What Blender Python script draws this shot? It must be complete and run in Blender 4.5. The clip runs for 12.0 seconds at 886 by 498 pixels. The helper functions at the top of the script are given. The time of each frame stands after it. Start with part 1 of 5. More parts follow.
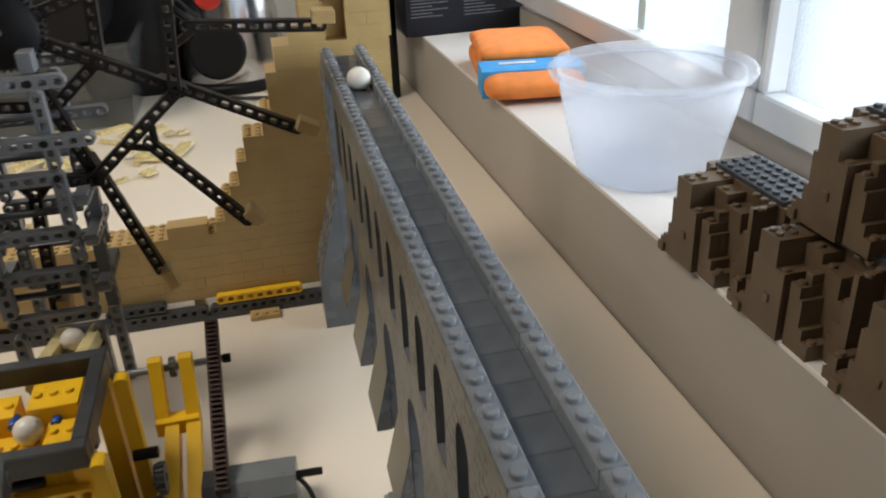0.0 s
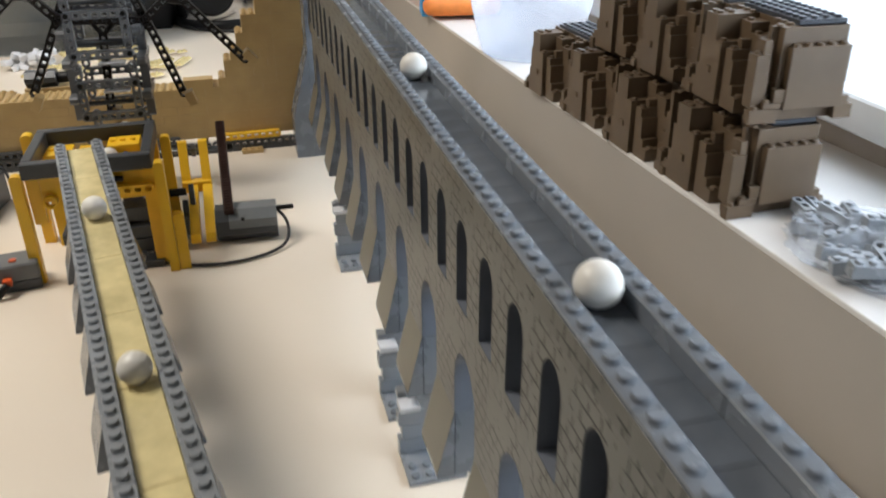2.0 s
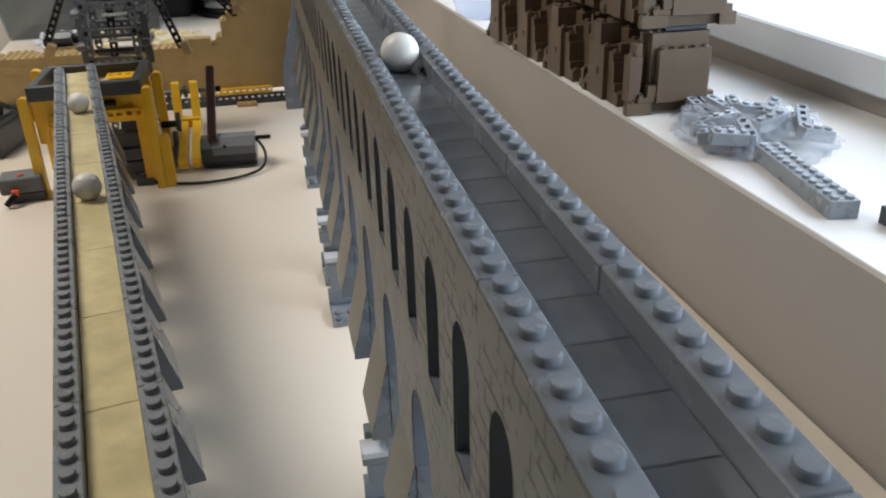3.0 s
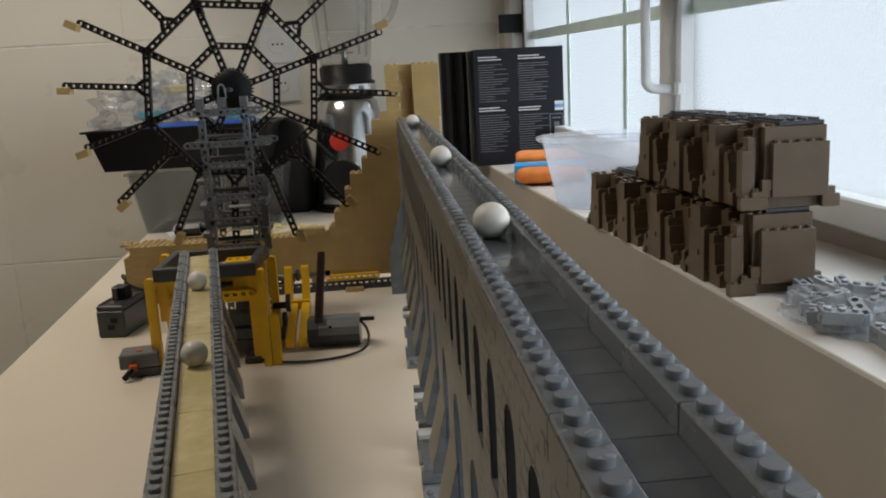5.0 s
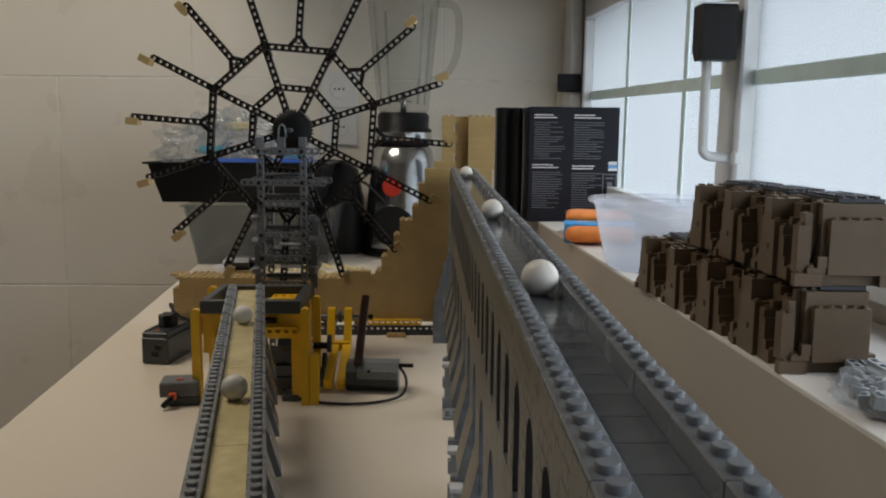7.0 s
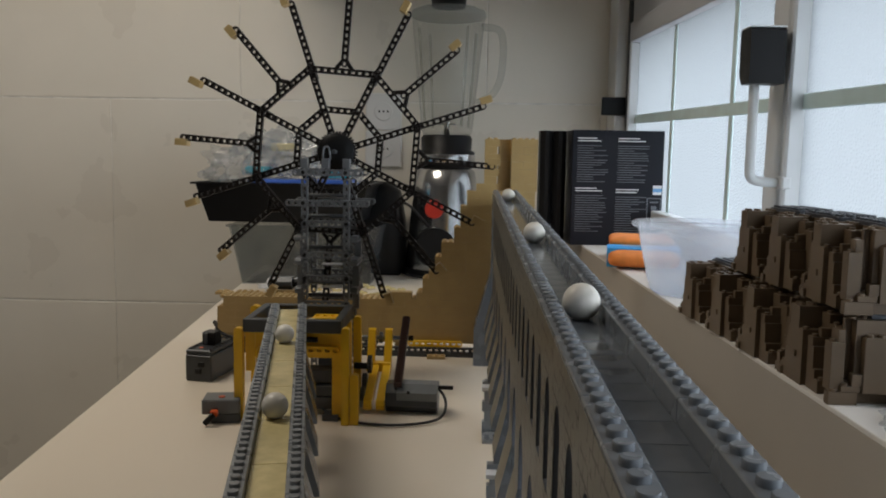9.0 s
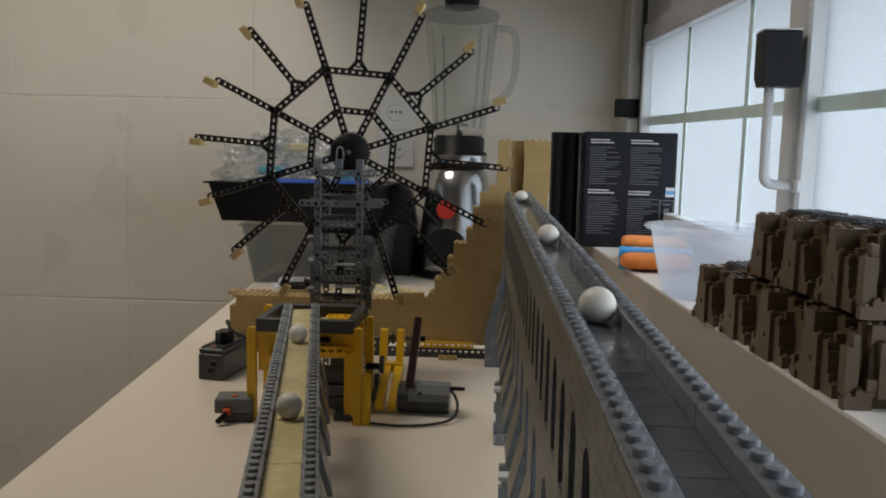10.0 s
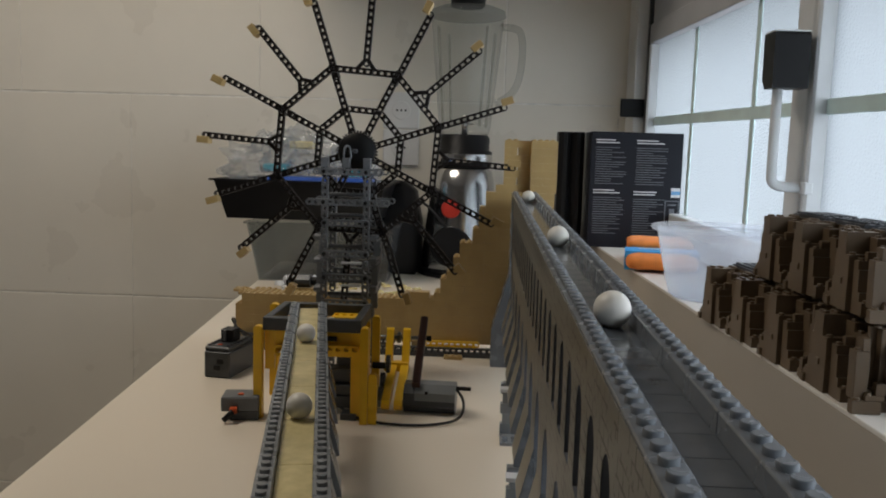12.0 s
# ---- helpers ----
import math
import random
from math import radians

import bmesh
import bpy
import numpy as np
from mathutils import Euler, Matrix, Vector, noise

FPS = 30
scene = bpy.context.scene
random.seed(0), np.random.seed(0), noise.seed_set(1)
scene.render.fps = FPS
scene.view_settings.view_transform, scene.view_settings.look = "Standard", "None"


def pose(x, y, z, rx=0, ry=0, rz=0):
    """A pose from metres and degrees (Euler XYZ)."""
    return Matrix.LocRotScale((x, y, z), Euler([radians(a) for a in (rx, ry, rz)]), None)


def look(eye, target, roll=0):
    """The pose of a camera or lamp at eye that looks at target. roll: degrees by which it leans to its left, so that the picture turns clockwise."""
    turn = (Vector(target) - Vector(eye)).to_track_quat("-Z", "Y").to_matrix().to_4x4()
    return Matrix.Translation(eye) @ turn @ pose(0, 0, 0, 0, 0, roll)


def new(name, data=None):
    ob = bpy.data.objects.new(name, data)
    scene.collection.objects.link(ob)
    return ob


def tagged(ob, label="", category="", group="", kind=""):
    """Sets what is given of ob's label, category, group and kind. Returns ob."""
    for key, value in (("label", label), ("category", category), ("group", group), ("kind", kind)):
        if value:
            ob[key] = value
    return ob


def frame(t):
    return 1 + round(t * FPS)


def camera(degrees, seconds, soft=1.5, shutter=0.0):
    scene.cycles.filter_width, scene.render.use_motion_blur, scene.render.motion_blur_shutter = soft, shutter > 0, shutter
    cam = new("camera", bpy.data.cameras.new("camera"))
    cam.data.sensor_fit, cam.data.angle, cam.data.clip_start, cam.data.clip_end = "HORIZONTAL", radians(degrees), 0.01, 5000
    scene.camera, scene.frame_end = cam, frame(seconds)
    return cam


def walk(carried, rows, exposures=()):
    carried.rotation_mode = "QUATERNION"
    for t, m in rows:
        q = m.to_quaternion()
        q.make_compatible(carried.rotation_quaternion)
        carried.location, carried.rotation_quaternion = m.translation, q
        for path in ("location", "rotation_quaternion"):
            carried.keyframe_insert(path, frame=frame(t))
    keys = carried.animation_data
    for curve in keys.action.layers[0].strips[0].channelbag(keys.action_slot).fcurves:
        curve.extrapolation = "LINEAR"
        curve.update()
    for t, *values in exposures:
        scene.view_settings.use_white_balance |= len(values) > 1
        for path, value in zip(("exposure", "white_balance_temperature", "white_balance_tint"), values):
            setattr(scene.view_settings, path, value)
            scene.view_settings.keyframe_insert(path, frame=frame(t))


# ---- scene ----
cam = camera(56.6, 12.0, soft=1.9, shutter=0.35)
PATH = [
    (0, -0.0605, 0.0000, 0.3522, 63.33, 2.58, -13.37),
    (0.5, -0.0793, -0.0646, 0.3527, 65.06, 1.14, -11.47),
    (1, -0.0942, -0.1370, 0.3345, 65.41, 0.30, -12.01),
    (1.5, -0.0864, -0.2155, 0.3211, 64.34, 0.77, -14.18),
    (2, -0.0950, -0.3094, 0.3193, 63.48, 0.66, -14.60),
    (2.5, -0.0759, -0.3934, 0.2984, 62.65, 1.27, -13.72),
    (3, -0.0487, -0.4322, 0.2679, 64.92, 1.68, -12.14),
    (3.5, -0.0360, -0.4374, 0.2596, 69.64, 3.41, -7.91),
    (3.7, -0.0389, -0.4361, 0.2583, 72.98, 3.20, -7.81),
    (5.5, -0.0443, -0.4386, 0.2569, 78.89, 2.66, -3.69),
    (6, -0.0462, -0.4376, 0.2584, 79.10, 1.29, -3.38),
    (6.5, -0.0474, -0.4392, 0.2582, 80.41, 0.19, -2.68),
    (7, -0.0450, -0.4386, 0.2577, 82.31, -0.50, -1.10),
    (7.2, -0.0451, -0.4390, 0.2577, 82.89, -0.56, -0.40),
    (9, -0.0447, -0.4384, 0.2576, 83.81, -0.92, 1.88),
    (9.5, -0.0454, -0.4392, 0.2572, 83.74, -1.09, 2.31),
    (10, -0.0470, -0.4392, 0.2585, 83.82, -1.26, 2.65),
    (10.5, -0.0496, -0.4387, 0.2600, 83.69, -1.58, 2.67),
    (11, -0.0510, -0.4382, 0.2598, 83.66, -1.69, 2.67),
    (11.5, -0.0516, -0.4383, 0.2602, 83.63, -1.64, 2.68),
    (12, -0.0521, -0.4389, 0.2602, 83.67, -1.66, 2.85),
]
EXPO = [(0, 0.48, 6150, 10), (0.5, 0.56, 6050, 10), (1.5, 0.88, 5900, 10), (2.5, 0.92, 5800, 10), (3.0, 0.74, 5750, 10), (3.7, 0.1, 6000, 10), (5.5, -0.14, 6350, 10), (6.0, -0.32, 6350, 10), (6.5, -0.28, 6300, 10), (7.0, -0.23, 6250, 10), (12.0, -0.22, 6150, 10)]
walk(cam, [(t, pose(x, y, z, rx, ry, rz)) for t, x, y, z, rx, ry, rz in PATH], EXPO)

# ---- world and light ----
world = bpy.data.worlds.new("world")
scene.world = world
world.use_nodes = True
wn = world.node_tree.nodes
sky = wn.new("ShaderNodeTexSky")
sky.sky_type = "NISHITA"
sky.sun_disc = False
sky.sun_elevation = radians(50)
sky.sun_rotation = radians(70)
world.node_tree.links.new(sky.outputs[0], wn["Background"].inputs[0])
wn["Background"].inputs[1].default_value = 0.1


def area(name, where, to, w, h, watts, colour):
    data = bpy.data.lights.new(name, "AREA")
    data.shape, data.size, data.size_y, data.energy, data.color = "RECTANGLE", w, h, watts, colour
    ob = new(name, data)
    ob.matrix_world = look(where, to)
    return ob


# daylight behind the frosted panes, and the room's ceiling lamp
area("window_daylight", (0.75, 0.2, 0.62), (0.0, 0.2, 0.45), 3.2, 1.1, 60, (0.93, 0.97, 1.0))
area("ceiling_lamp_light", (-0.92, 0.5, 1.42), (-0.92, 0.5, 0.0), 0.7, 0.55, 13, (1.0, 0.88, 0.72))

# ---- materials ----


def material(name, colour, rough=0.5, metal=0.0, vary=0.12, scale=40.0, fine=900.0, bump=0.1, specular=0.5, colour2=None, stretch=(1, 1, 1), coat=0.0, random_tint=0.06):
    """A painted or moulded surface with broad and fine variation, in real-world size."""
    m = bpy.data.materials.new(name)
    m.use_nodes = True
    n, l = m.node_tree.nodes, m.node_tree.links
    b = n["Principled BSDF"]
    co = n.new("ShaderNodeTexCoord")
    mp = n.new("ShaderNodeMapping")
    mp.inputs["Scale"].default_value = stretch
    l.new(co.outputs["Object"], mp.inputs[0])
    big, small = n.new("ShaderNodeTexNoise"), n.new("ShaderNodeTexNoise")
    for t, s, d in ((big, scale, 4), (small, fine, 2)):
        t.inputs["Scale"].default_value, t.inputs["Detail"].default_value = s, d
        l.new(mp.outputs[0], t.inputs["Vector"])
    ramp = n.new("ShaderNodeValToRGB")
    c2 = colour2 or tuple(c * (1 - vary * 2) for c in colour)
    ramp.color_ramp.elements[0].position, ramp.color_ramp.elements[1].position = 0.3, 0.68
    ramp.color_ramp.elements[0].color, ramp.color_ramp.elements[1].color = (*c2, 1), (*colour, 1)
    l.new(big.outputs[0], ramp.inputs[0])
    info = n.new("ShaderNodeObjectInfo")
    hsv = n.new("ShaderNodeHueSaturation")
    mr = n.new("ShaderNodeMapRange")
    mr.inputs["To Min"].default_value, mr.inputs["To Max"].default_value = 1 - random_tint, 1 + random_tint
    l.new(info.outputs["Random"], mr.inputs["Value"])
    l.new(mr.outputs[0], hsv.inputs["Value"])
    l.new(ramp.outputs[0], hsv.inputs["Color"])
    l.new(hsv.outputs[0], b.inputs["Base Color"])
    rr = n.new("ShaderNodeMapRange")
    rr.inputs["To Min"].default_value, rr.inputs["To Max"].default_value = max(0.02, rough - 0.09), min(1, rough + 0.12)
    l.new(big.outputs[0], rr.inputs["Value"])
    l.new(rr.outputs[0], b.inputs["Roughness"])
    b.inputs["Metallic"].default_value = metal
    b.inputs["Specular IOR Level"].default_value = specular
    b.inputs["Coat Weight"].default_value = coat
    if bump:
        bp = n.new("ShaderNodeBump")
        bp.inputs["Strength"].default_value, bp.inputs["Distance"].default_value = bump, 0.0004
        l.new(small.outputs[0], bp.inputs["Height"])
        l.new(bp.outputs[0], b.inputs["Normal"])
    return m


M_GREY = material("light_grey_plastic", (0.170, 0.186, 0.206), 0.25, scale=60, vary=0.07)
M_TROUGH = material("trough_tile_plastic", (0.11, 0.127, 0.152), 0.13, scale=90, vary=0.1, bump=0.03)
M_DARK = material("dark_grey_plastic", (0.052, 0.057, 0.063), 0.33, scale=60)
M_TOWER = material("mid_grey_plastic", (0.15, 0.158, 0.168), 0.32, scale=60)
M_TAN = material("tan_plastic", (0.50, 0.35, 0.145), 0.34, scale=50, vary=0.06, random_tint=0.008)
M_CREAM = material("pale_tan_tape", (0.77, 0.655, 0.33), 0.2, scale=70, vary=0.13, bump=0.6, fine=190)
M_YELLOW = material("yellow_plastic", (0.88, 0.53, 0.014), 0.3, scale=50, vary=0.05)
M_BROWN = material("dark_brown_plastic", (0.009, 0.006, 0.005), 0.42, specular=0.3, scale=50)
M_RACK = material("red_brown_plastic", (0.04, 0.014, 0.009), 0.36, scale=50)
M_PALE = material("pale_grey_plastic", (0.25, 0.268, 0.288), 0.27, scale=60, vary=0.07)
M_MOTOR = material("motor_shell_plastic", (0.20, 0.215, 0.225), 0.3, scale=60, vary=0.06)
M_BLACK = material("black_plastic", (0.004, 0.004, 0.0045), 0.42, specular=0.3, scale=50)
M_ROCK = material("dark_tan_plastic", (0.125, 0.085, 0.049), 0.4, scale=45, vary=0.1)
M_PLATE = material("dark_stud_plate", (0.05, 0.055, 0.065), 0.3, scale=60)
M_BLUE = material("blue_plastic", (0.02, 0.09, 0.42), 0.35)
M_RED = material("red_orange_plastic", (0.75, 0.11, 0.015), 0.35)
M_BADGE = material("red_badge", (0.5, 0.035, 0.02), 0.3)
M_BALL = material("white_ball_plastic", (0.78, 0.75, 0.68), 0.32, scale=120, vary=0.03, bump=0.03)
M_COUNTER = material("beige_worktop", (0.80, 0.71, 0.585), 0.3, scale=7, fine=500, vary=0.012, bump=0.05, random_tint=0)
# sill beige, lowered further for the shade on its side away from the window
M_SILL = material("beige_sill_shaded", (0.40, 0.36, 0.31), 0.5, scale=9, fine=300, vary=0.04, bump=0.12, random_tint=0)
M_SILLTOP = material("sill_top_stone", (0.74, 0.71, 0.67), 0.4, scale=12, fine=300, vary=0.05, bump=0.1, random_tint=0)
M_TILE = material("cream_wall_tile", (0.80, 0.75, 0.655), 0.28, scale=5, fine=60, vary=0.025, bump=0.04, random_tint=0.02)
M_GROUT = material("grout", (0.86, 0.83, 0.77), 0.8, scale=40, random_tint=0)
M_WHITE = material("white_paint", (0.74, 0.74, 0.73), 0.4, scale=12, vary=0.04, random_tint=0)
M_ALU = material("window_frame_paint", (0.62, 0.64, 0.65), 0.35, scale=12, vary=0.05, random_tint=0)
# for walls out of view: grey chosen to bounce less fill light back
M_ROOM = material("room_wall_fill_cut", (0.5, 0.48, 0.45), 0.6, scale=3, vary=0.04, random_tint=0)
M_ARCHIN = material("blue_grey_plastic", (0.16, 0.175, 0.205), 0.35, scale=60, vary=0.07)
M_SLOPE = material("olive_grey_plastic", (0.22, 0.205, 0.16), 0.36, scale=40, vary=0.08)
M_LINTEL = material("lintel_paint", (0.42, 0.43, 0.45), 0.6, scale=10, vary=0.05, random_tint=0)
M_TEAL = material("teal_window_bar", (0.60, 0.76, 0.76), 0.4, scale=20, vary=0.08)
M_CARTON = material("dark_blue_carton", (0.007, 0.008, 0.014), 0.38, specular=0.3, scale=20, vary=0.1)
M_PRINT = material("pale_print", (0.13, 0.14, 0.16), 0.5, bump=0)
M_LABEL = material("white_label", (0.75, 0.76, 0.78), 0.5, bump=0)
M_LABELBLUE = material("blue_label", (0.18, 0.42, 0.75), 0.5, bump=0)
M_CLOTH = material("orange_cloth", (0.86, 0.27, 0.055), 0.9, scale=60, fine=1500, vary=0.1, bump=0.6)
M_BAND = material("blue_paper_band", (0.05, 0.33, 0.72), 0.5, scale=60, vary=0.1)
M_CHROME = material("brushed_steel", (0.62, 0.62, 0.62), 0.16, metal=1.0, scale=20, vary=0.08)
M_RUBBER = material("black_rubber", (0.010, 0.010, 0.011), 0.5, bump=0.05)
M_FOIL = material("silver_sheet", (0.60, 0.64, 0.70), 0.22, metal=0.7, scale=50, vary=0.15)
M_CYAN = material("cyan_plastic", (0.02, 0.5, 0.6), 0.25)
M_PATCH = material("floor_tile", (0.42, 0.38, 0.33), 0.4, scale=4, random_tint=0.03)


def masonry():
    """Greyish tan panel with thin, broken, dark printed joints."""
    m = material("printed_masonry_panel", (0.195, 0.19, 0.168), 0.34, scale=24, vary=0.2, bump=0.12)
    n, l = m.node_tree.nodes, m.node_tree.links
    co = n.new("ShaderNodeTexCoord")
    sep, com = n.new("ShaderNodeSeparateXYZ"), n.new("ShaderNodeCombineXYZ")
    l.new(co.outputs["Object"], sep.inputs[0])
    l.new(sep.outputs[1], com.inputs[0])
    l.new(sep.outputs[2], com.inputs[1])
    br = n.new("ShaderNodeTexBrick")
    br.inputs["Color1"].default_value = br.inputs["Color2"].default_value = (0, 0, 0, 1)
    br.inputs["Mortar"].default_value = (1, 1, 1, 1)
    br.inputs["Scale"].default_value, br.inputs["Mortar Size"].default_value, br.inputs["Mortar Smooth"].default_value = 1.0, 0.0005, 0.1
    br.inputs["Brick Width"].default_value, br.inputs["Row Height"].default_value = 0.0082, 0.0056
    wn2, wm = n.new("ShaderNodeTexNoise"), n.new("ShaderNodeVectorMath")
    wn2.inputs["Scale"].default_value, wn2.inputs["Detail"].default_value = 240.0, 2
    l.new(co.outputs["Object"], wn2.inputs["Vector"])
    wm.operation = "MULTIPLY_ADD"
    wm.inputs[1].default_value = (0.0022, 0.0011, 0)
    l.new(wn2.outputs["Color"], wm.inputs[0])
    l.new(com.outputs[0], wm.inputs[2])
    l.new(wm.outputs[0], br.inputs["Vector"])
    no = n.new("ShaderNodeTexNoise")
    no.inputs["Scale"].default_value, no.inputs["Detail"].default_value = 95.0, 3
    l.new(co.outputs["Object"], no.inputs["Vector"])
    mr = n.new("ShaderNodeMapRange")
    mr.inputs["From Min"].default_value, mr.inputs["From Max"].default_value = 0.43, 0.5
    l.new(no.outputs[0], mr.inputs["Value"])
    mul = n.new("ShaderNodeMath")
    mul.operation = "MULTIPLY"
    l.new(br.outputs["Color"], mul.inputs[0])
    l.new(mr.outputs[0], mul.inputs[1])
    mix = n.new("ShaderNodeMix")
    mix.data_type = "RGBA"
    mix.inputs["B"].default_value = (0.022, 0.02, 0.017, 1)
    b = n["Principled BSDF"]
    old = b.inputs["Base Color"].links[0].from_socket
    l.new(mul.outputs[0], mix.inputs["Factor"])
    l.new(old, mix.inputs["A"])
    l.new(mix.outputs["Result"], b.inputs["Base Color"])
    return m


M_MASONRY = masonry()


def frosted(name, tint, mixin):
    m = bpy.data.materials.new(name)
    m.use_nodes = True
    n, l = m.node_tree.nodes, m.node_tree.links
    n.remove(n["Principled BSDF"])
    tr, gl, mx = n.new("ShaderNodeBsdfTranslucent"), n.new("ShaderNodeBsdfGlossy"), n.new("ShaderNodeMixShader")
    tr.inputs[0].default_value = (*tint, 1)
    gl.inputs["Roughness"].default_value = 0.25
    mx.inputs[0].default_value = mixin
    co, no, bp = n.new("ShaderNodeTexCoord"), n.new("ShaderNodeTexVoronoi"), n.new("ShaderNodeBump")
    no.inputs["Scale"].default_value = 260
    bp.inputs["Strength"].default_value, bp.inputs["Distance"].default_value = 0.7, 0.0015
    l.new(co.outputs["Object"], no.inputs["Vector"])
    l.new(no.outputs["Distance"], bp.inputs["Height"])
    l.new(bp.outputs[0], tr.inputs["Normal"])
    l.new(bp.outputs[0], gl.inputs["Normal"])
    l.new(tr.outputs[0], mx.inputs[1])
    l.new(gl.outputs[0], mx.inputs[2])
    l.new(mx.outputs[0], n["Material Output"].inputs[0])
    return m


M_FROST = frosted("frosted_pane", (0.385, 0.402, 0.412), 0.06)


def clear(name, tint, rough, milky=0.0, thin=0.5):
    """Thin clear or milky plastic or glass: part see-through, part glossy, part scattering."""
    m = bpy.data.materials.new(name)
    m.use_nodes = True
    n, l = m.node_tree.nodes, m.node_tree.links
    n.remove(n["Principled BSDF"])
    tp, gl, fr, mx = n.new("ShaderNodeBsdfTransparent"), n.new("ShaderNodeBsdfGlossy"), n.new("ShaderNodeLayerWeight"), n.new("ShaderNodeMixShader")
    pw = n.new("ShaderNodeMath")
    pw.operation = "POWER"
    pw.inputs[1].default_value = 3.5
    l.new(fr.outputs["Facing"], pw.inputs[0])
    ml = n.new("ShaderNodeMath")
    ml.operation = "MULTIPLY_ADD"
    ml.inputs[1].default_value, ml.inputs[2].default_value = thin, 0.04
    l.new(pw.outputs[0], ml.inputs[0])
    tp.inputs[0].default_value = (*tint, 1)
    gl.inputs["Roughness"].default_value = rough
    l.new(ml.outputs[0], mx.inputs[0])
    l.new(tp.outputs[0], mx.inputs[1])
    l.new(gl.outputs[0], mx.inputs[2])
    last = mx
    if milky:
        df, ts, ad, m2 = n.new("ShaderNodeBsdfDiffuse"), n.new("ShaderNodeBsdfTranslucent"), n.new("ShaderNodeMixShader"), n.new("ShaderNodeMixShader")
        df.inputs[0].default_value = ts.inputs[0].default_value = (0.86, 0.87, 0.9, 1)
        ad.inputs[0].default_value = 0.6
        l.new(df.outputs[0], ad.inputs[1])
        l.new(ts.outputs[0], ad.inputs[2])
        m2.inputs[0].default_value = milky
        l.new(mx.outputs[0], m2.inputs[1])
        l.new(ad.outputs[0], m2.inputs[2])
        last = m2
    l.new(last.outputs[0], n["Material Output"].inputs[0])
    return m


M_GLASS = clear("clear_jug_glass", (0.90, 0.905, 0.89), 0.05, 0.015, 0.9)
M_BOWL = clear("milky_plastic", (0.90, 0.92, 0.95), 0.18, 0.24, 0.35)
M_TUB = clear("clear_tub_plastic", (0.80, 0.82, 0.82), 0.1, 0.05)
M_BAG = clear("clear_bag_film", (0.92, 0.93, 0.94), 0.1, 0.12, 0.7)

# ---- mesh helpers ----
S, P, BR = 0.008, 0.0032, 0.0096  # stud pitch, plate height, brick height


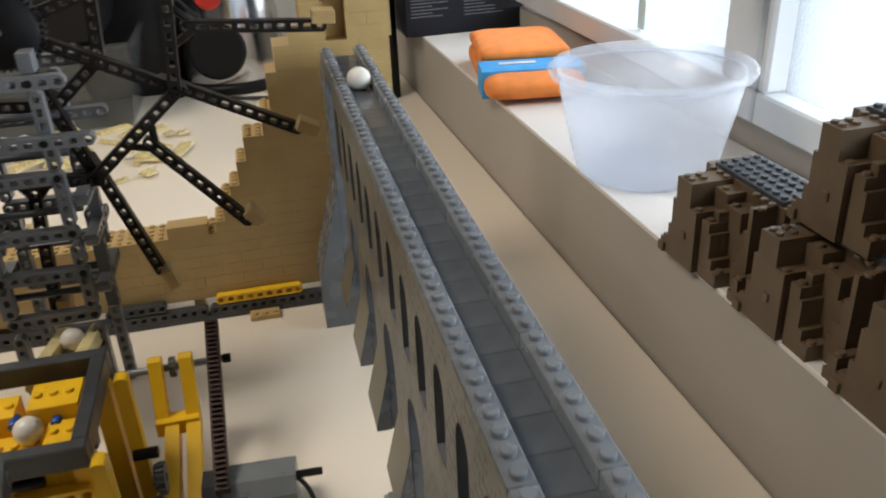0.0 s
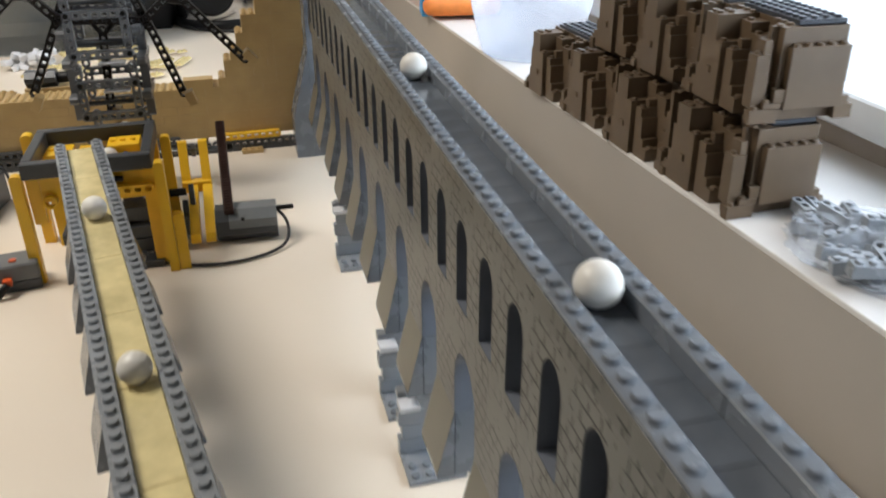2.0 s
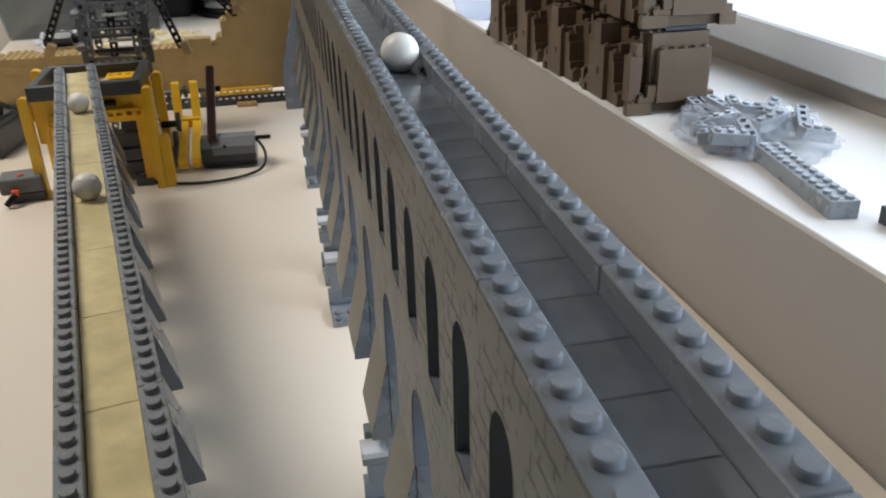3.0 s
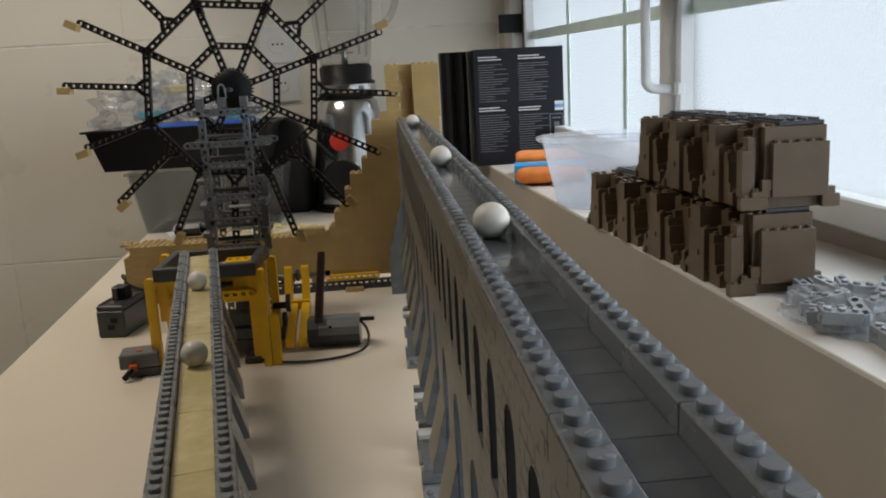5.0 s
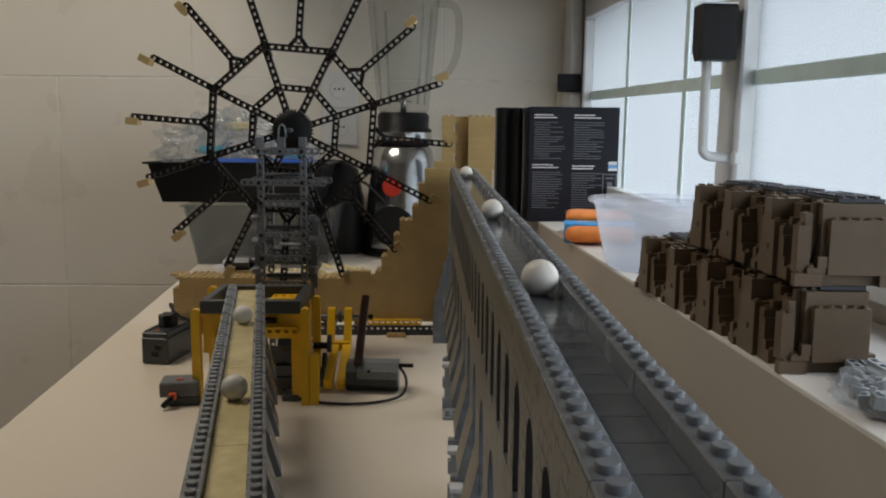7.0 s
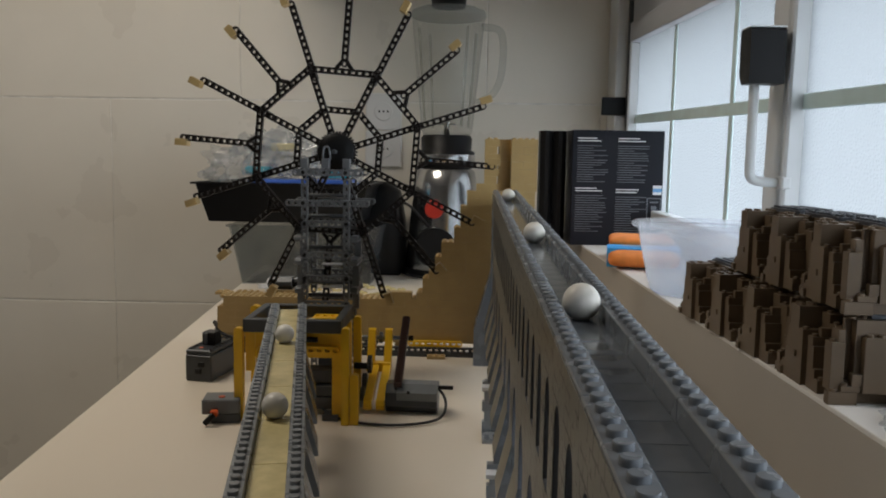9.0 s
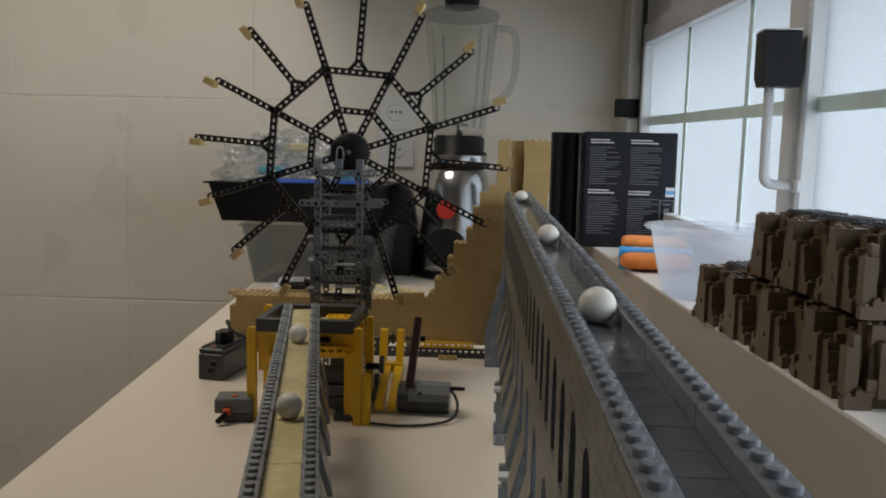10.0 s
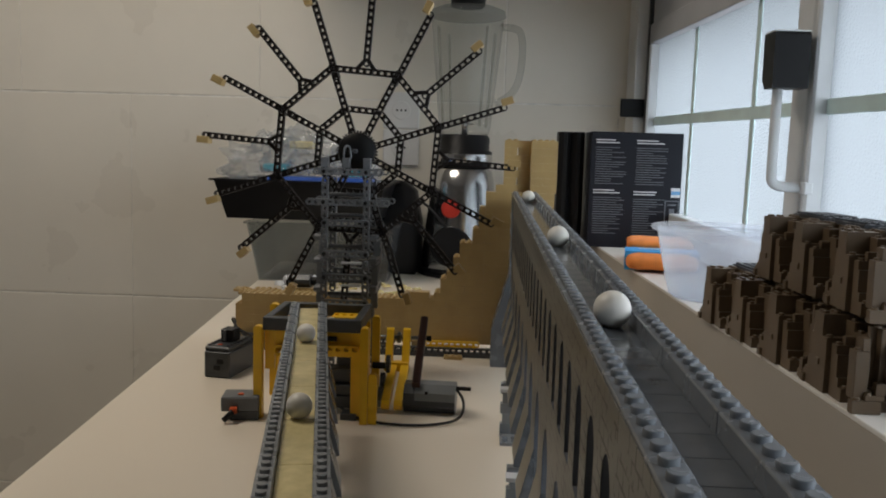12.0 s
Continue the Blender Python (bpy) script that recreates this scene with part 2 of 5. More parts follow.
class Geo:
    """Gathers vertices and faces under a current transform, and becomes one mesh."""

    def __init__(self):
        self.v, self.f, self.smooth, self.m, self.weld = [], [], [], Matrix.Identity(4), False

    def add(self, vs, fs, smooth=False):
        o = len(self.v)
        self.v += [tuple(self.m @ Vector(p)) for p in vs]
        self.f += [tuple(o + i for i in q) for q in fs]
        self.smooth += [smooth] * len(fs)
        return self

    def box(self, x0, x1, y0, y1, z0, z1, c=0.00035):
        """A box with chamfered edges."""
        c = min(c, 0.3 * min(x1 - x0, y1 - y0, z1 - z0))
        if c <= 0:
            vs = [(x, y, z) for x in (x0, x1) for y in (y0, y1) for z in (z0, z1)]
            return self.add(vs, [(0, 1, 3, 2), (4, 6, 7, 5), (0, 4, 5, 1), (2, 3, 7, 6), (0, 2, 6, 4), (1, 5, 7, 3)])
        X, Y, Z = (x0, x1), (y0, y1), (z0, z1)
        vs, idx = [], {}
        for i in (0, 1):
            for j in (0, 1):
                for k in (0, 1):
                    sx, sy, sz = (1, -1)[i] * c, (1, -1)[j] * c, (1, -1)[k] * c
                    for a, p in enumerate(((X[i], Y[j] + sy, Z[k] + sz), (X[i] + sx, Y[j], Z[k] + sz), (X[i] + sx, Y[j] + sy, Z[k]))):
                        idx[i, j, k, a] = len(vs)
                        vs.append(p)
        g = lambda i, j, k, a: idx[i, j, k, a]
        fs = []
        for i in (0, 1):
            q = [g(i, 0, 0, 0), g(i, 0, 1, 0), g(i, 1, 1, 0), g(i, 1, 0, 0)]
            fs.append(q if i == 0 else q[::-1])
            q = [g(0, i, 0, 1), g(1, i, 0, 1), g(1, i, 1, 1), g(0, i, 1, 1)]
            fs.append(q if i == 0 else q[::-1])
            q = [g(0, 0, i, 2), g(0, 1, i, 2), g(1, 1, i, 2), g(1, 0, i, 2)]
            fs.append(q if i == 0 else q[::-1])
        for i in (0, 1):
            for j in (0, 1):
                fs.append([g(i, j, 0, 0), g(i, j, 1, 0), g(i, j, 1, 1), g(i, j, 0, 1)])
                fs.append([g(i, 0, j, 0), g(i, 1, j, 0), g(i, 1, j, 2), g(i, 0, j, 2)])
                fs.append([g(0, i, j, 1), g(1, i, j, 1), g(1, i, j, 2), g(0, i, j, 2)])
                for k in (0, 1):
                    fs.append([g(i, j, k, 0), g(i, j, k, 1), g(i, j, k, 2)])
        return self.add(vs, fs)

    def lathe(self, prof, n=24, cap=True, smooth=True):
        """Turns (radius, z) pairs about the local z axis."""
        vs, fs = [], []
        for r, z in prof:
            vs += [(r * math.cos(2 * math.pi * i / n), r * math.sin(2 * math.pi * i / n), z) for i in range(n)]
        for k in range(len(prof) - 1):
            for i in range(n):
                j = (i + 1) % n
                fs.append((k * n + i, k * n + j, (k + 1) * n + j, (k + 1) * n + i))
        self.add(vs, fs, smooth)
        if cap:
            self.add(vs[:n], [tuple(range(n))[::-1]])
            self.add(vs[-n:], [tuple(range(n))])
        return self

    def cyl(self, p, q, r, n=12, smooth=True):
        """A rod from p to q."""
        keep = self.m
        d = Vector(q) - Vector(p)
        self.m = keep @ Matrix.Translation(p) @ d.to_track_quat("Z", "Y").to_matrix().to_4x4()
        c = min(r * 0.12, d.length * 0.2)
        self.lathe([(r - c, 0), (r, c), (r, d.length - c), (r - c, d.length)], n, True, smooth)
        self.m = keep
        return self

    def stud(self, x, y, z, n=10):
        keep = self.m
        self.m = keep @ Matrix.Translation((x, y, z))
        self.lathe([(0.0024, 0), (0.0024, 0.0015), (0.00215, 0.0018)], n, False)
        self.add([(0.00215 * math.cos(2 * math.pi * i / n), 0.00215 * math.sin(2 * math.pi * i / n), 0.0018) for i in range(n)], [tuple(range(n))])
        self.m = keep
        return self

    def prism(self, poly, x0, x1):
        """A polygon of (y, z) pairs, drawn out along x."""
        n = len(poly)
        vs = [(x0, y, z) for y, z in poly] + [(x1, y, z) for y, z in poly]
        fs = [tuple(range(n))[::-1], tuple(range(n, 2 * n))] + [(i, (i + 1) % n, n + (i + 1) % n, n + i) for i in range(n)]
        return self.add(vs, fs)

    def beam(self, n, w=0.0037, t=0.0037, hole=0.0025):
        """A lift-arm of n holes along local x from 0, holes along local z, rounded ends."""
        self.weld = True
        for i in range(n):
            cx = i * S
            x0, x1 = cx - S / 2, cx + S / 2
            a = w * 0.4142
            outer = [(x1, a), (cx + a, w), (cx - a, w), (x0, a), (x0, -a), (cx - a, -w), (cx + a, -w), (x1, -a)]
            if i > 0:
                outer[2] = (x0, w)
                outer[3], outer[4] = (x0, a), (x0, -a)
                outer[5] = (x0, -w)
            else:
                outer[3], outer[4] = (cx - w, a), (cx - w, -a)
            if i < n - 1:
                outer[1], outer[6] = (x1, w), (x1, -w)
            else:
                outer[0], outer[7] = (cx + w, a), (cx + w, -a)
            ang = [math.atan2(y, x - cx) for x, y in outer]
            inner = [(cx + hole * math.cos(b), hole * math.sin(b)) for b in ang]
            vs = [(x, y, s * t) for s in (1, -1) for x, y in outer] + [(x, y, s * t) for s in (1, -1) for x, y in inner]
            fs = []
            for k in range(8):
                j = (k + 1) % 8
                fs += [(k, j, 16 + j, 16 + k), (8 + j, 8 + k, 24 + k, 24 + j), (16 + k, 16 + j, 24 + j, 24 + k)]
                if not ((k == 7 and i < n - 1) or (k == 3 and i > 0)):
                    fs.append((j, k, 8 + k, 8 + j))
            self.add(vs, fs)
        return self

    def mesh(self, name, mat):
        me = bpy.data.meshes.new(name)
        me.from_pydata(self.v, [], self.f)
        me.polygons.foreach_set("use_smooth", self.smooth)
        me.materials.append(mat)
        me.update()
        bm = bmesh.new()
        bm.from_mesh(me)
        if self.weld:
            bmesh.ops.remove_doubles(bm, verts=bm.verts, dist=0.00002)
        bmesh.ops.recalc_face_normals(bm, faces=bm.faces)
        bm.to_mesh(me)
        bm.free()
        return me


def basis(o, x, z):
    """A transform whose local x and z point along x and z."""
    x, z = Vector(x).normalized(), Vector(z)
    z = (z - x * z.dot(x)).normalized()
    y = z.cross(x)
    return Matrix(((x.x, y.x, z.x, o[0]), (x.y, y.y, z.y, o[1]), (x.z, y.z, z.z, o[2]), (0, 0, 0, 1)))


def thing(name, m, label, category, group="", kind=""):
    ob = new(name)
    ob.empty_display_size = 0.01
    ob.matrix_world = m
    return tagged(ob, label, category, group, kind)


def part(name, g, mat, parent, label=""):
    ob = new(name, g if isinstance(g, bpy.types.Mesh) else g.mesh(name, mat))
    ob.parent = parent
    if label:
        ob["label"] = label
    return ob


def solo(name, g, mat, label, category, group="", kind="", m=None):
    ob = new(name, g.mesh(name, mat))
    if m is not None:
        ob.matrix_world = m
    return tagged(ob, label, category, group, kind)


def place(ob, m):
    ob.matrix_local = m
    return ob


def tube(name, pts, r, mat, parent=None, label=""):
    cu = bpy.data.curves.new(name, "CURVE")
    cu.dimensions, cu.bevel_depth, cu.bevel_resolution, cu.resolution_u = "3D", r, 2, 8
    sp = cu.splines.new("NURBS")
    sp.points.add(len(pts) - 1)
    for p, q in zip(sp.points, pts):
        p.co = (*q, 1)
    sp.use_endpoint_u, sp.order_u = True, 3
    cu.materials.append(mat)
    tmp = bpy.data.objects.new(name, cu)
    me = bpy.data.meshes.new_from_object(tmp)
    bpy.data.objects.remove(tmp)
    me.polygons.foreach_set("use_smooth", [True] * len(me.polygons))
    ob = new(name, me)
    ob.parent = parent
    if label:
        ob["label"] = label
    return ob


# ---- the room ----
SILL = 0.095
WALL_Y = 1.52


def sill_x(y):
    return 0.2045 - 0.024 * y


def win_x(y):
    return 0.375 - 0.045 * y


def edge_x(y):
    return -0.396 - 0.0925 * y


def slab(name, poly, z0, z1, mat, label, cat):
    g = Geo()
    n = len(poly)
    vs = [(x, y, z0) for x, y in poly] + [(x, y, z1) for x, y in poly]
    g.add(vs, [tuple(range(n))[::-1], tuple(range(n, 2 * n))] + [(i, (i + 1) % n, n + (i + 1) % n, n + i) for i in range(n)])
    ob = solo(name, g, mat, label, cat, kind="structure")
    bv = ob.modifiers.new("edge", "BEVEL")
    bv.width, bv.segments, bv.limit_method = min(0.003, 0.25 * (z1 - z0)), 3, "ANGLE"
    return ob


Y0 = -2.2
slab("worktop", [(edge_x(Y0), Y0), (sill_x(Y0) - 0.001, Y0), (sill_x(WALL_Y) - 0.001, WALL_Y - 0.002), (edge_x(WALL_Y), WALL_Y - 0.002)], -0.04, 0.0, M_COUNTER, "pale beige smooth kitchen worktop under the brick machine", "worktop")
g = Geo()
g.add([(edge_x(Y0) + 0.03, Y0, -0.9), (edge_x(WALL_Y) + 0.03, WALL_Y - 0.002, -0.9), (edge_x(WALL_Y) + 0.03, WALL_Y - 0.002, -0.04), (edge_x(Y0) + 0.03, Y0, -0.04)], [(0, 1, 2, 3)])
ob = solo("cabinet_front", g, M_WHITE, "plain white cabinet fronts below the worktop", "cabinet", kind="structure")
so = ob.modifiers.new("thick", "SOLIDIFY")
so.thickness = 0.018
# the ledge's front carries its shade in the colour; the board on top stays pale
slab("window_sill", [(sill_x(Y0), Y0), (win_x(Y0) - 0.0005, Y0), (win_x(WALL_Y) - 0.0005, WALL_Y - 0.002), (sill_x(WALL_Y), WALL_Y - 0.002)], -0.04, SILL, M_SILL, "raised beige sill ledge along the window, front toned darker for shade", "sill")
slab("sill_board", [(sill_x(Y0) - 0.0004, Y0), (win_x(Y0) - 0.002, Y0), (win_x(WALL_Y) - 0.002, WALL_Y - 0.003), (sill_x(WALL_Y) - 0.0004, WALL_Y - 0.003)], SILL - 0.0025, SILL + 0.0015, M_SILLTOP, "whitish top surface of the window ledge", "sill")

# tiled end wall
wall = thing("wall_north", pose(0, WALL_Y, 0), "cream tiled wall at the end of the worktop", "wall", kind="structure")
part("backing", Geo().box(-3.0, 0.62, 0.0018, 0.1, -0.9, 1.6, 0), M_GROUT, wall)
TW, TH = 0.58, 0.49
for r, z in enumerate((-0.589, -0.099, 0.391, 0.881, 1.371)):
    off = -0.01 if r in (0, 3) else 0.257
    for c in range(-6, 2):
        x0 = off + c * TW
        x1 = min(x0 + TW, 0.60)
        if x1 - x0 > 0.05:
            g = Geo().box(x0 + 0.0008, x1 - 0.0008, 0.0, 0.008, max(z - TH, -0.9) + 0.0017, z - 0.0017, 0.0010)
            part("tile", g, M_TILE, wall)

# window wall: upstand under the panes, lintel, sashes; it runs a little askew to the trough
Z_GLASS, Z_TOP = 0.138, 0.505


def strip(name, dx0, dx1, z0, z1, mat, label, cat, y0=Y0, y1=WALL_Y - 0.002):
    return slab(name, [(win_x(y0) + dx0, y0), (win_x(y0) + dx1, y0), (win_x(y1) + dx1, y1), (win_x(y1) + dx0, y1)], z0, z1, mat, label, cat)


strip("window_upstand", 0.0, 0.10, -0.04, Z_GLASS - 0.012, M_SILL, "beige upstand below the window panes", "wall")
strip("window_lintel", -0.004, 0.12, Z_TOP + 0.012, 1.6, M_LINTEL, "grey painted wall above the window", "wall")
strip("window_jamb", -0.035, 0.05, SILL + 0.002, 0.76, M_WHITE, "white painted window jamb in the corner", "trim", WALL_Y - 0.085, WALL_Y - 0.001)
# dark strip stands in for the shadow in the gap beside the jamb
strip("jamb_shadow_gap", -0.012, 0.05, SILL + 0.002, 0.76, M_DARK, "dark strip for the shade in the gap beside the window jamb", "trim", WALL_Y - 0.1, WALL_Y - 0.0855)


def window(name, y0, y1, bars, post):
    m = pose(win_x(0), 0, -0.007, 1.3, 0, 2.577)
    w = thing(name, m, "frosted glass window sash in a pale painted frame", "window", kind="structure")
    fx0, fx1 = -0.014, 0.035
    part("window_frame", Geo().box(fx0, fx1, y0, y1, Z_GLASS - 0.02, Z_GLASS + 0.008, 0.002), M_ALU, w)
    part("window_frame", Geo().box(fx0, fx1, y0, y1, Z_TOP - 0.012, Z_TOP + 0.03, 0.002), M_LINTEL, w)
    part("window_frame", Geo().box(fx0, fx1, y0, y0 + post, Z_GLASS + 0.008, Z_TOP - 0.012, 0.003), M_ALU, w)
    part("window_frame", Geo().box(fx0, fx1, y1 - 0.012, y1, Z_GLASS + 0.008, Z_TOP - 0.012, 0.003), M_ALU, w)
    p = part("pane", Geo().box(0.006, 0.010, y0 + post, y1 - 0.012, Z_GLASS + 0.008, Z_TOP - 0.012, 0), M_FROST, w)
    p.visible_shadow = False
    part("bar", Geo().box(0.0025, 0.0055, y0 + post, y1 - 0.012, 0.318, 0.337, 0.001), M_TEAL, w, "teal horizontal glazing bar")
    for y in bars:
        part("bar", Geo().box(0.0028, 0.0055, y - 0.0075, y + 0.0075, Z_GLASS + 0.009, Z_TOP - 0.013, 0.001), M_TEAL, w, "teal vertical glazing bar")
    return w


window("window_1", 0.595, WALL_Y - 0.101, (0.822, 1.13), 0.05)
window("window_2", -0.5, 0.593, (0.05,), 0.05)
window("window_3", -1.6, -0.502, (-1.05,), 0.05)

slab("floor", [(-3.0, -3.0), (0.5, -3.0), (0.5, 1.6), (-3.0, 1.6)], -1.0, -0.9, M_PATCH, "plain tiled kitchen floor below the worktop", "floor")
slab("ceiling", [(-3.0, -3.0), (0.5, -3.0), (0.5, 1.62), (-3.0, 1.62)], 1.6, 1.7, M_WHITE, "plain white ceiling", "ceiling")
slab("wall_west", [(-3.1, -3.0), (-3.0, -3.0), (-3.0, 1.62), (-3.1, 1.62)], -0.9, 1.6, M_ROOM, "plain unseen wall across the room, greyed to cut bounce light", "wall")
# unseen blocker, added so the lamp throws a slanting shadow on the end wall
slab("soffit", [(-0.52, 1.09), (0.30, 1.09), (0.30, WALL_Y - 0.001), (-0.52, WALL_Y - 0.001)], 0.764, 1.599, M_ROOM, "unseen block added above the worktop corner to shade the tiled wall", "soffit")
slab("wall_south", [(-3.1, -3.1), (0.6, -3.1), (0.6, -3.0), (-3.1, -3.0)], -0.9, 1.6, M_ROOM, "plain unseen wall behind the camera, greyed to cut bounce light", "wall")
slab("wall_east_rear", [(0.36, -3.0), (0.5, -3.0), (0.5, Y0), (0.30, Y0)], -0.9, 1.6, M_ROOM, "plain unseen wall beside the window, greyed to cut bounce light", "wall")

# ---- the ball aqueduct ----


def arch_panel(width, z_top, z_bot, aw, a_top, a_bot, x0, x1, c=0.0, n=10):
    """A wall panel along y, centred on c, with a round-headed opening; z_bot == a_bot leaves the opening without a sill."""
    g = Geo()
    h, r = width / 2 - 0.0001, aw / 2
    spring = a_top - r * 1.25
    arc = [(c + r * math.cos(math.pi * i / n), spring + 1.25 * r * math.sin(math.pi * i / n)) for i in range(n + 1)]
    top = [(c + h - 2 * h * i / n, z_top) for i in range(n + 1)]
    flat = [((c + h, spring), (c + h, a_bot), (c + r, a_bot), (c + r, spring)), ((c - r, spring), (c - r, a_bot), (c - h, a_bot), (c - h, spring))]
    if a_bot > z_bot:
        flat.append(((c + h, a_bot), (c + h, z_bot), (c - h, z_bot), (c - h, a_bot)))
    flat += [((c + h, z_top), (c + h, spring), arc[0]), ((c - h, spring), (c - h, z_top), arc[n])]
    for i in range(n):
        flat.append((top[i], arc[i], arc[i + 1], top[i + 1]))
    skin = Geo()
    out_x, in_x = (x0, x1) if x0 < 0 else (x1, x0)
    for q in flat:
        g.add([(in_x, y, z) for y, z in q], [tuple(range(len(q)))])
        g.add([(out_x, y, z) for y, z in q], [tuple(range(len(q)))])
        skin.add([(out_x + math.copysign(0.0003, out_x), y, z) for y, z in q], [tuple(range(len(q)))])
    rim = [(c + r, a_bot)] + arc + [(c - r, a_bot)]
    for a, b in zip(rim, rim[1:]):
        g.add([(x0, *a), (x1, *a), (x1, *b), (x0, *b)], [(0, 1, 2, 3)])
    if a_bot > z_bot:
        g.add([(x0, c + r, a_bot), (x1, c + r, a_bot), (x1, c - r, a_bot), (x0, c - r, a_bot)], [(0, 1, 2, 3)])
    out = [(c + h, z_top), (c + h, z_bot), (c - h, z_bot), (c - h, z_top)]
    for a, b in ((0, 1), (2, 3), (3, 0)):
        g.add([(x0, *out[a]), (x1, *out[a]), (x1, *out[b]), (x0, *out[b])], [(0, 1, 2, 3)])
    return g.mesh("arch_panel", M_ARCHIN), skin.mesh("printed_face", M_MASONRY)


def wedge_face(w, z_top, z_bot, side, reach=0.0085, base=0.003):
    """The leaning outer face of a slope brick, a hair proud of it."""
    e = side * 0.0002
    return Geo().add([(e, -w / 2, z_top), (e, w / 2, z_top), (side * reach + e, w / 2, z_bot + base), (side * reach + e, -w / 2, z_bot + base)], [(0, 1, 2, 3)])


def wedge(w, z_top, z_bot, side, reach=0.0085, base=0.003):
    """A steep slope brick: its outer face leans out from x = 0 towards side."""
    g = Geo()
    prof = [(0, z_top), (0, z_bot), (side * reach, z_bot), (side * reach, z_bot + base)]
    n = len(prof)
    vs = [(x, y, z) for y in (-w / 2, w / 2) for x, z in prof]
    g.add(vs, [tuple(range(n)), tuple(range(n, 2 * n))[::-1]] + [(i, n + i, n + (i + 1) % n, (i + 1) % n) for i in range(n)])
    return g


SLOPE = math.degrees(math.atan(0.0242))
aq = thing("aqueduct", pose(0, 0, 0.2054, SLOPE, 0, 0), "long grey toy brick aqueduct with arches and a studded trough", "aqueduct")
AQ0, AQ1 = -0.749, 0.611
rail = Geo()
rail.box(-0.004, 0.004, 0.0001, 8 * S - 0.0001, -BR, 0)
for i in range(8):
    rail.stud(0, (i + 0.5) * S, 0, 14)
me_rail = rail.mesh("rail_brick", M_GREY)
me_railface = Geo().box(-0.0003, 0.0, 0.0002, 8 * S - 0.0002, -BR, -0.0012).mesh("printed_face", M_MASONRY)
me_tile = Geo().box(-0.0079, 0.0079, 0.00005, 2 * S - 0.00005, -0.0096, -0.0062, 0.00016).mesh("trough_tile", M_TROUGH)
up_w = arch_panel(4 * S, -BR, -0.068, 2 * S, -0.0183, -0.0585, -0.016, -0.008)
up_e = arch_panel(4 * S, -BR, -0.068, 2 * S, -0.0183, -0.0585, 0.008, 0.016)
lo_w = arch_panel(8 * S, -0.0681, -0.1205, 4 * S, -0.0795, -0.1205, -0.016, -0.008)
lo_e = arch_panel(8 * S, -0.0681, -0.1205, 4 * S, -0.0795, -0.1205, 0.008, 0.016)
sl_w = wedge(4 * S, -0.1206, -0.159, -1).mesh("slope_brick", M_GREY)
fc_w = wedge_face(4 * S, -0.1206, -0.159, -1).mesh("slope_face", M_SLOPE)
fc_e = wedge_face(4 * S, -0.1206, -0.159, 1).mesh("slope_face", M_SLOPE)
sl_e = wedge(4 * S, -0.1206, -0.159, 1).mesh("slope_brick", M_GREY)
core = Geo().box(-0.0158, 0.0158, -2 * S + 0.0002, 2 * S - 0.0002, -0.159, -0.1207).mesh("pier_brick", M_GREY)
inner = Geo().box(-0.0078, 0.0078, -2 * S + 0.0006, 2 * S - 0.0006, -0.1206, -0.0682).mesh("pier_brick", M_GREY)
n8 = int(round((AQ1 - AQ0) / (8 * S)))
for i in range(n8):
    y = AQ0 + i * 8 * S
    for x in (-0.012, 0.012):
        place(part("rail_brick", me_rail, None, aq), pose(x, y, 0))
    place(part("printed_face", me_railface, None, aq), pose(-0.016, y, 0))
for i in range(n8 * 4):
    place(part("trough_tile", me_tile, None, aq), pose(0, AQ0 + i * 2 * S, 0))


def panel(pair, y):
    p = place(part("arch_panel", pair[0], None, aq), pose(0, y, 0))
    part("printed_face", pair[1], None, p)


ARCH0, LOW = 0.0335, -0.005
k0, k1 = math.ceil((AQ0 - ARCH0) / (4 * S)), math.floor((0.54 - ARCH0) / (4 * S))
for k in range(k0, k1 + 1):
    y = ARCH0 + k * 4 * S
    panel(up_w, y)
    panel(up_e, y)
    if k % 2 == 0 and k < k1:
        panel(lo_w, y + LOW)
        panel(lo_e, y + LOW)
    if k % 2 != 0:
        place(part("pier_brick", inner, None, aq), pose(0, y + LOW, 0))
        place(part("pier_brick", core, None, aq), pose(0, y + LOW, 0))
        part("slope_face", fc_w, None, place(part("slope_brick", sl_w, None, aq), pose(-0.016, y + LOW, 0)))
        part("slope_face", fc_e, None, place(part("slope_brick", sl_e, None, aq), pose(0.016, y + LOW, 0)))
part("ceiling_plate", Geo().box(-0.0079, 0.0079, AQ0, AQ1, -0.0128, -0.0097), M_DARK, aq)
part("core_plate", Geo().box(-0.003, 0.003, AQ0, 0.56, -0.066, -0.013), M_GREY, aq)


def support(y, h):
    t = thing("support_stack", pose(-0.0125, y, 0), "pale grey stack of toy bricks propping up the aqueduct", "support", "aqueduct supports")
    part("foot_plate", Geo().box(-0.0165, 0.0165, 0, 0.032, 0, P), M_PALE, t)
    studs = Geo()
    for i in range(4):
        for j in range(2):
            studs.stud(-0.012 + i * S, 0.004 + j * S, P)
    part("stud_strip", studs, M_GREY, t)
    z, k = P, 0
    while z + 0.001 < h:
        d = min(BR, h - z)
        part("brick", Geo().box(-0.0165 + 0.002 * (k % 2), 0.0145, 0.025, 0.032, z + 0.0001, z + d), M_PALE, t)
        z, k = z + d, k + 1
    part("white_plate", Geo().box(-0.0172, -0.006, 0.014, 0.0248, h - 2 * P, h - P), M_LABEL, t, "white plate")
    return t


for y in (0.291, 0.0902, 0.0312, -0.16, -0.352, -0.55):
    support(y, 0.2048 + 0.0242 * y - 0.1596)

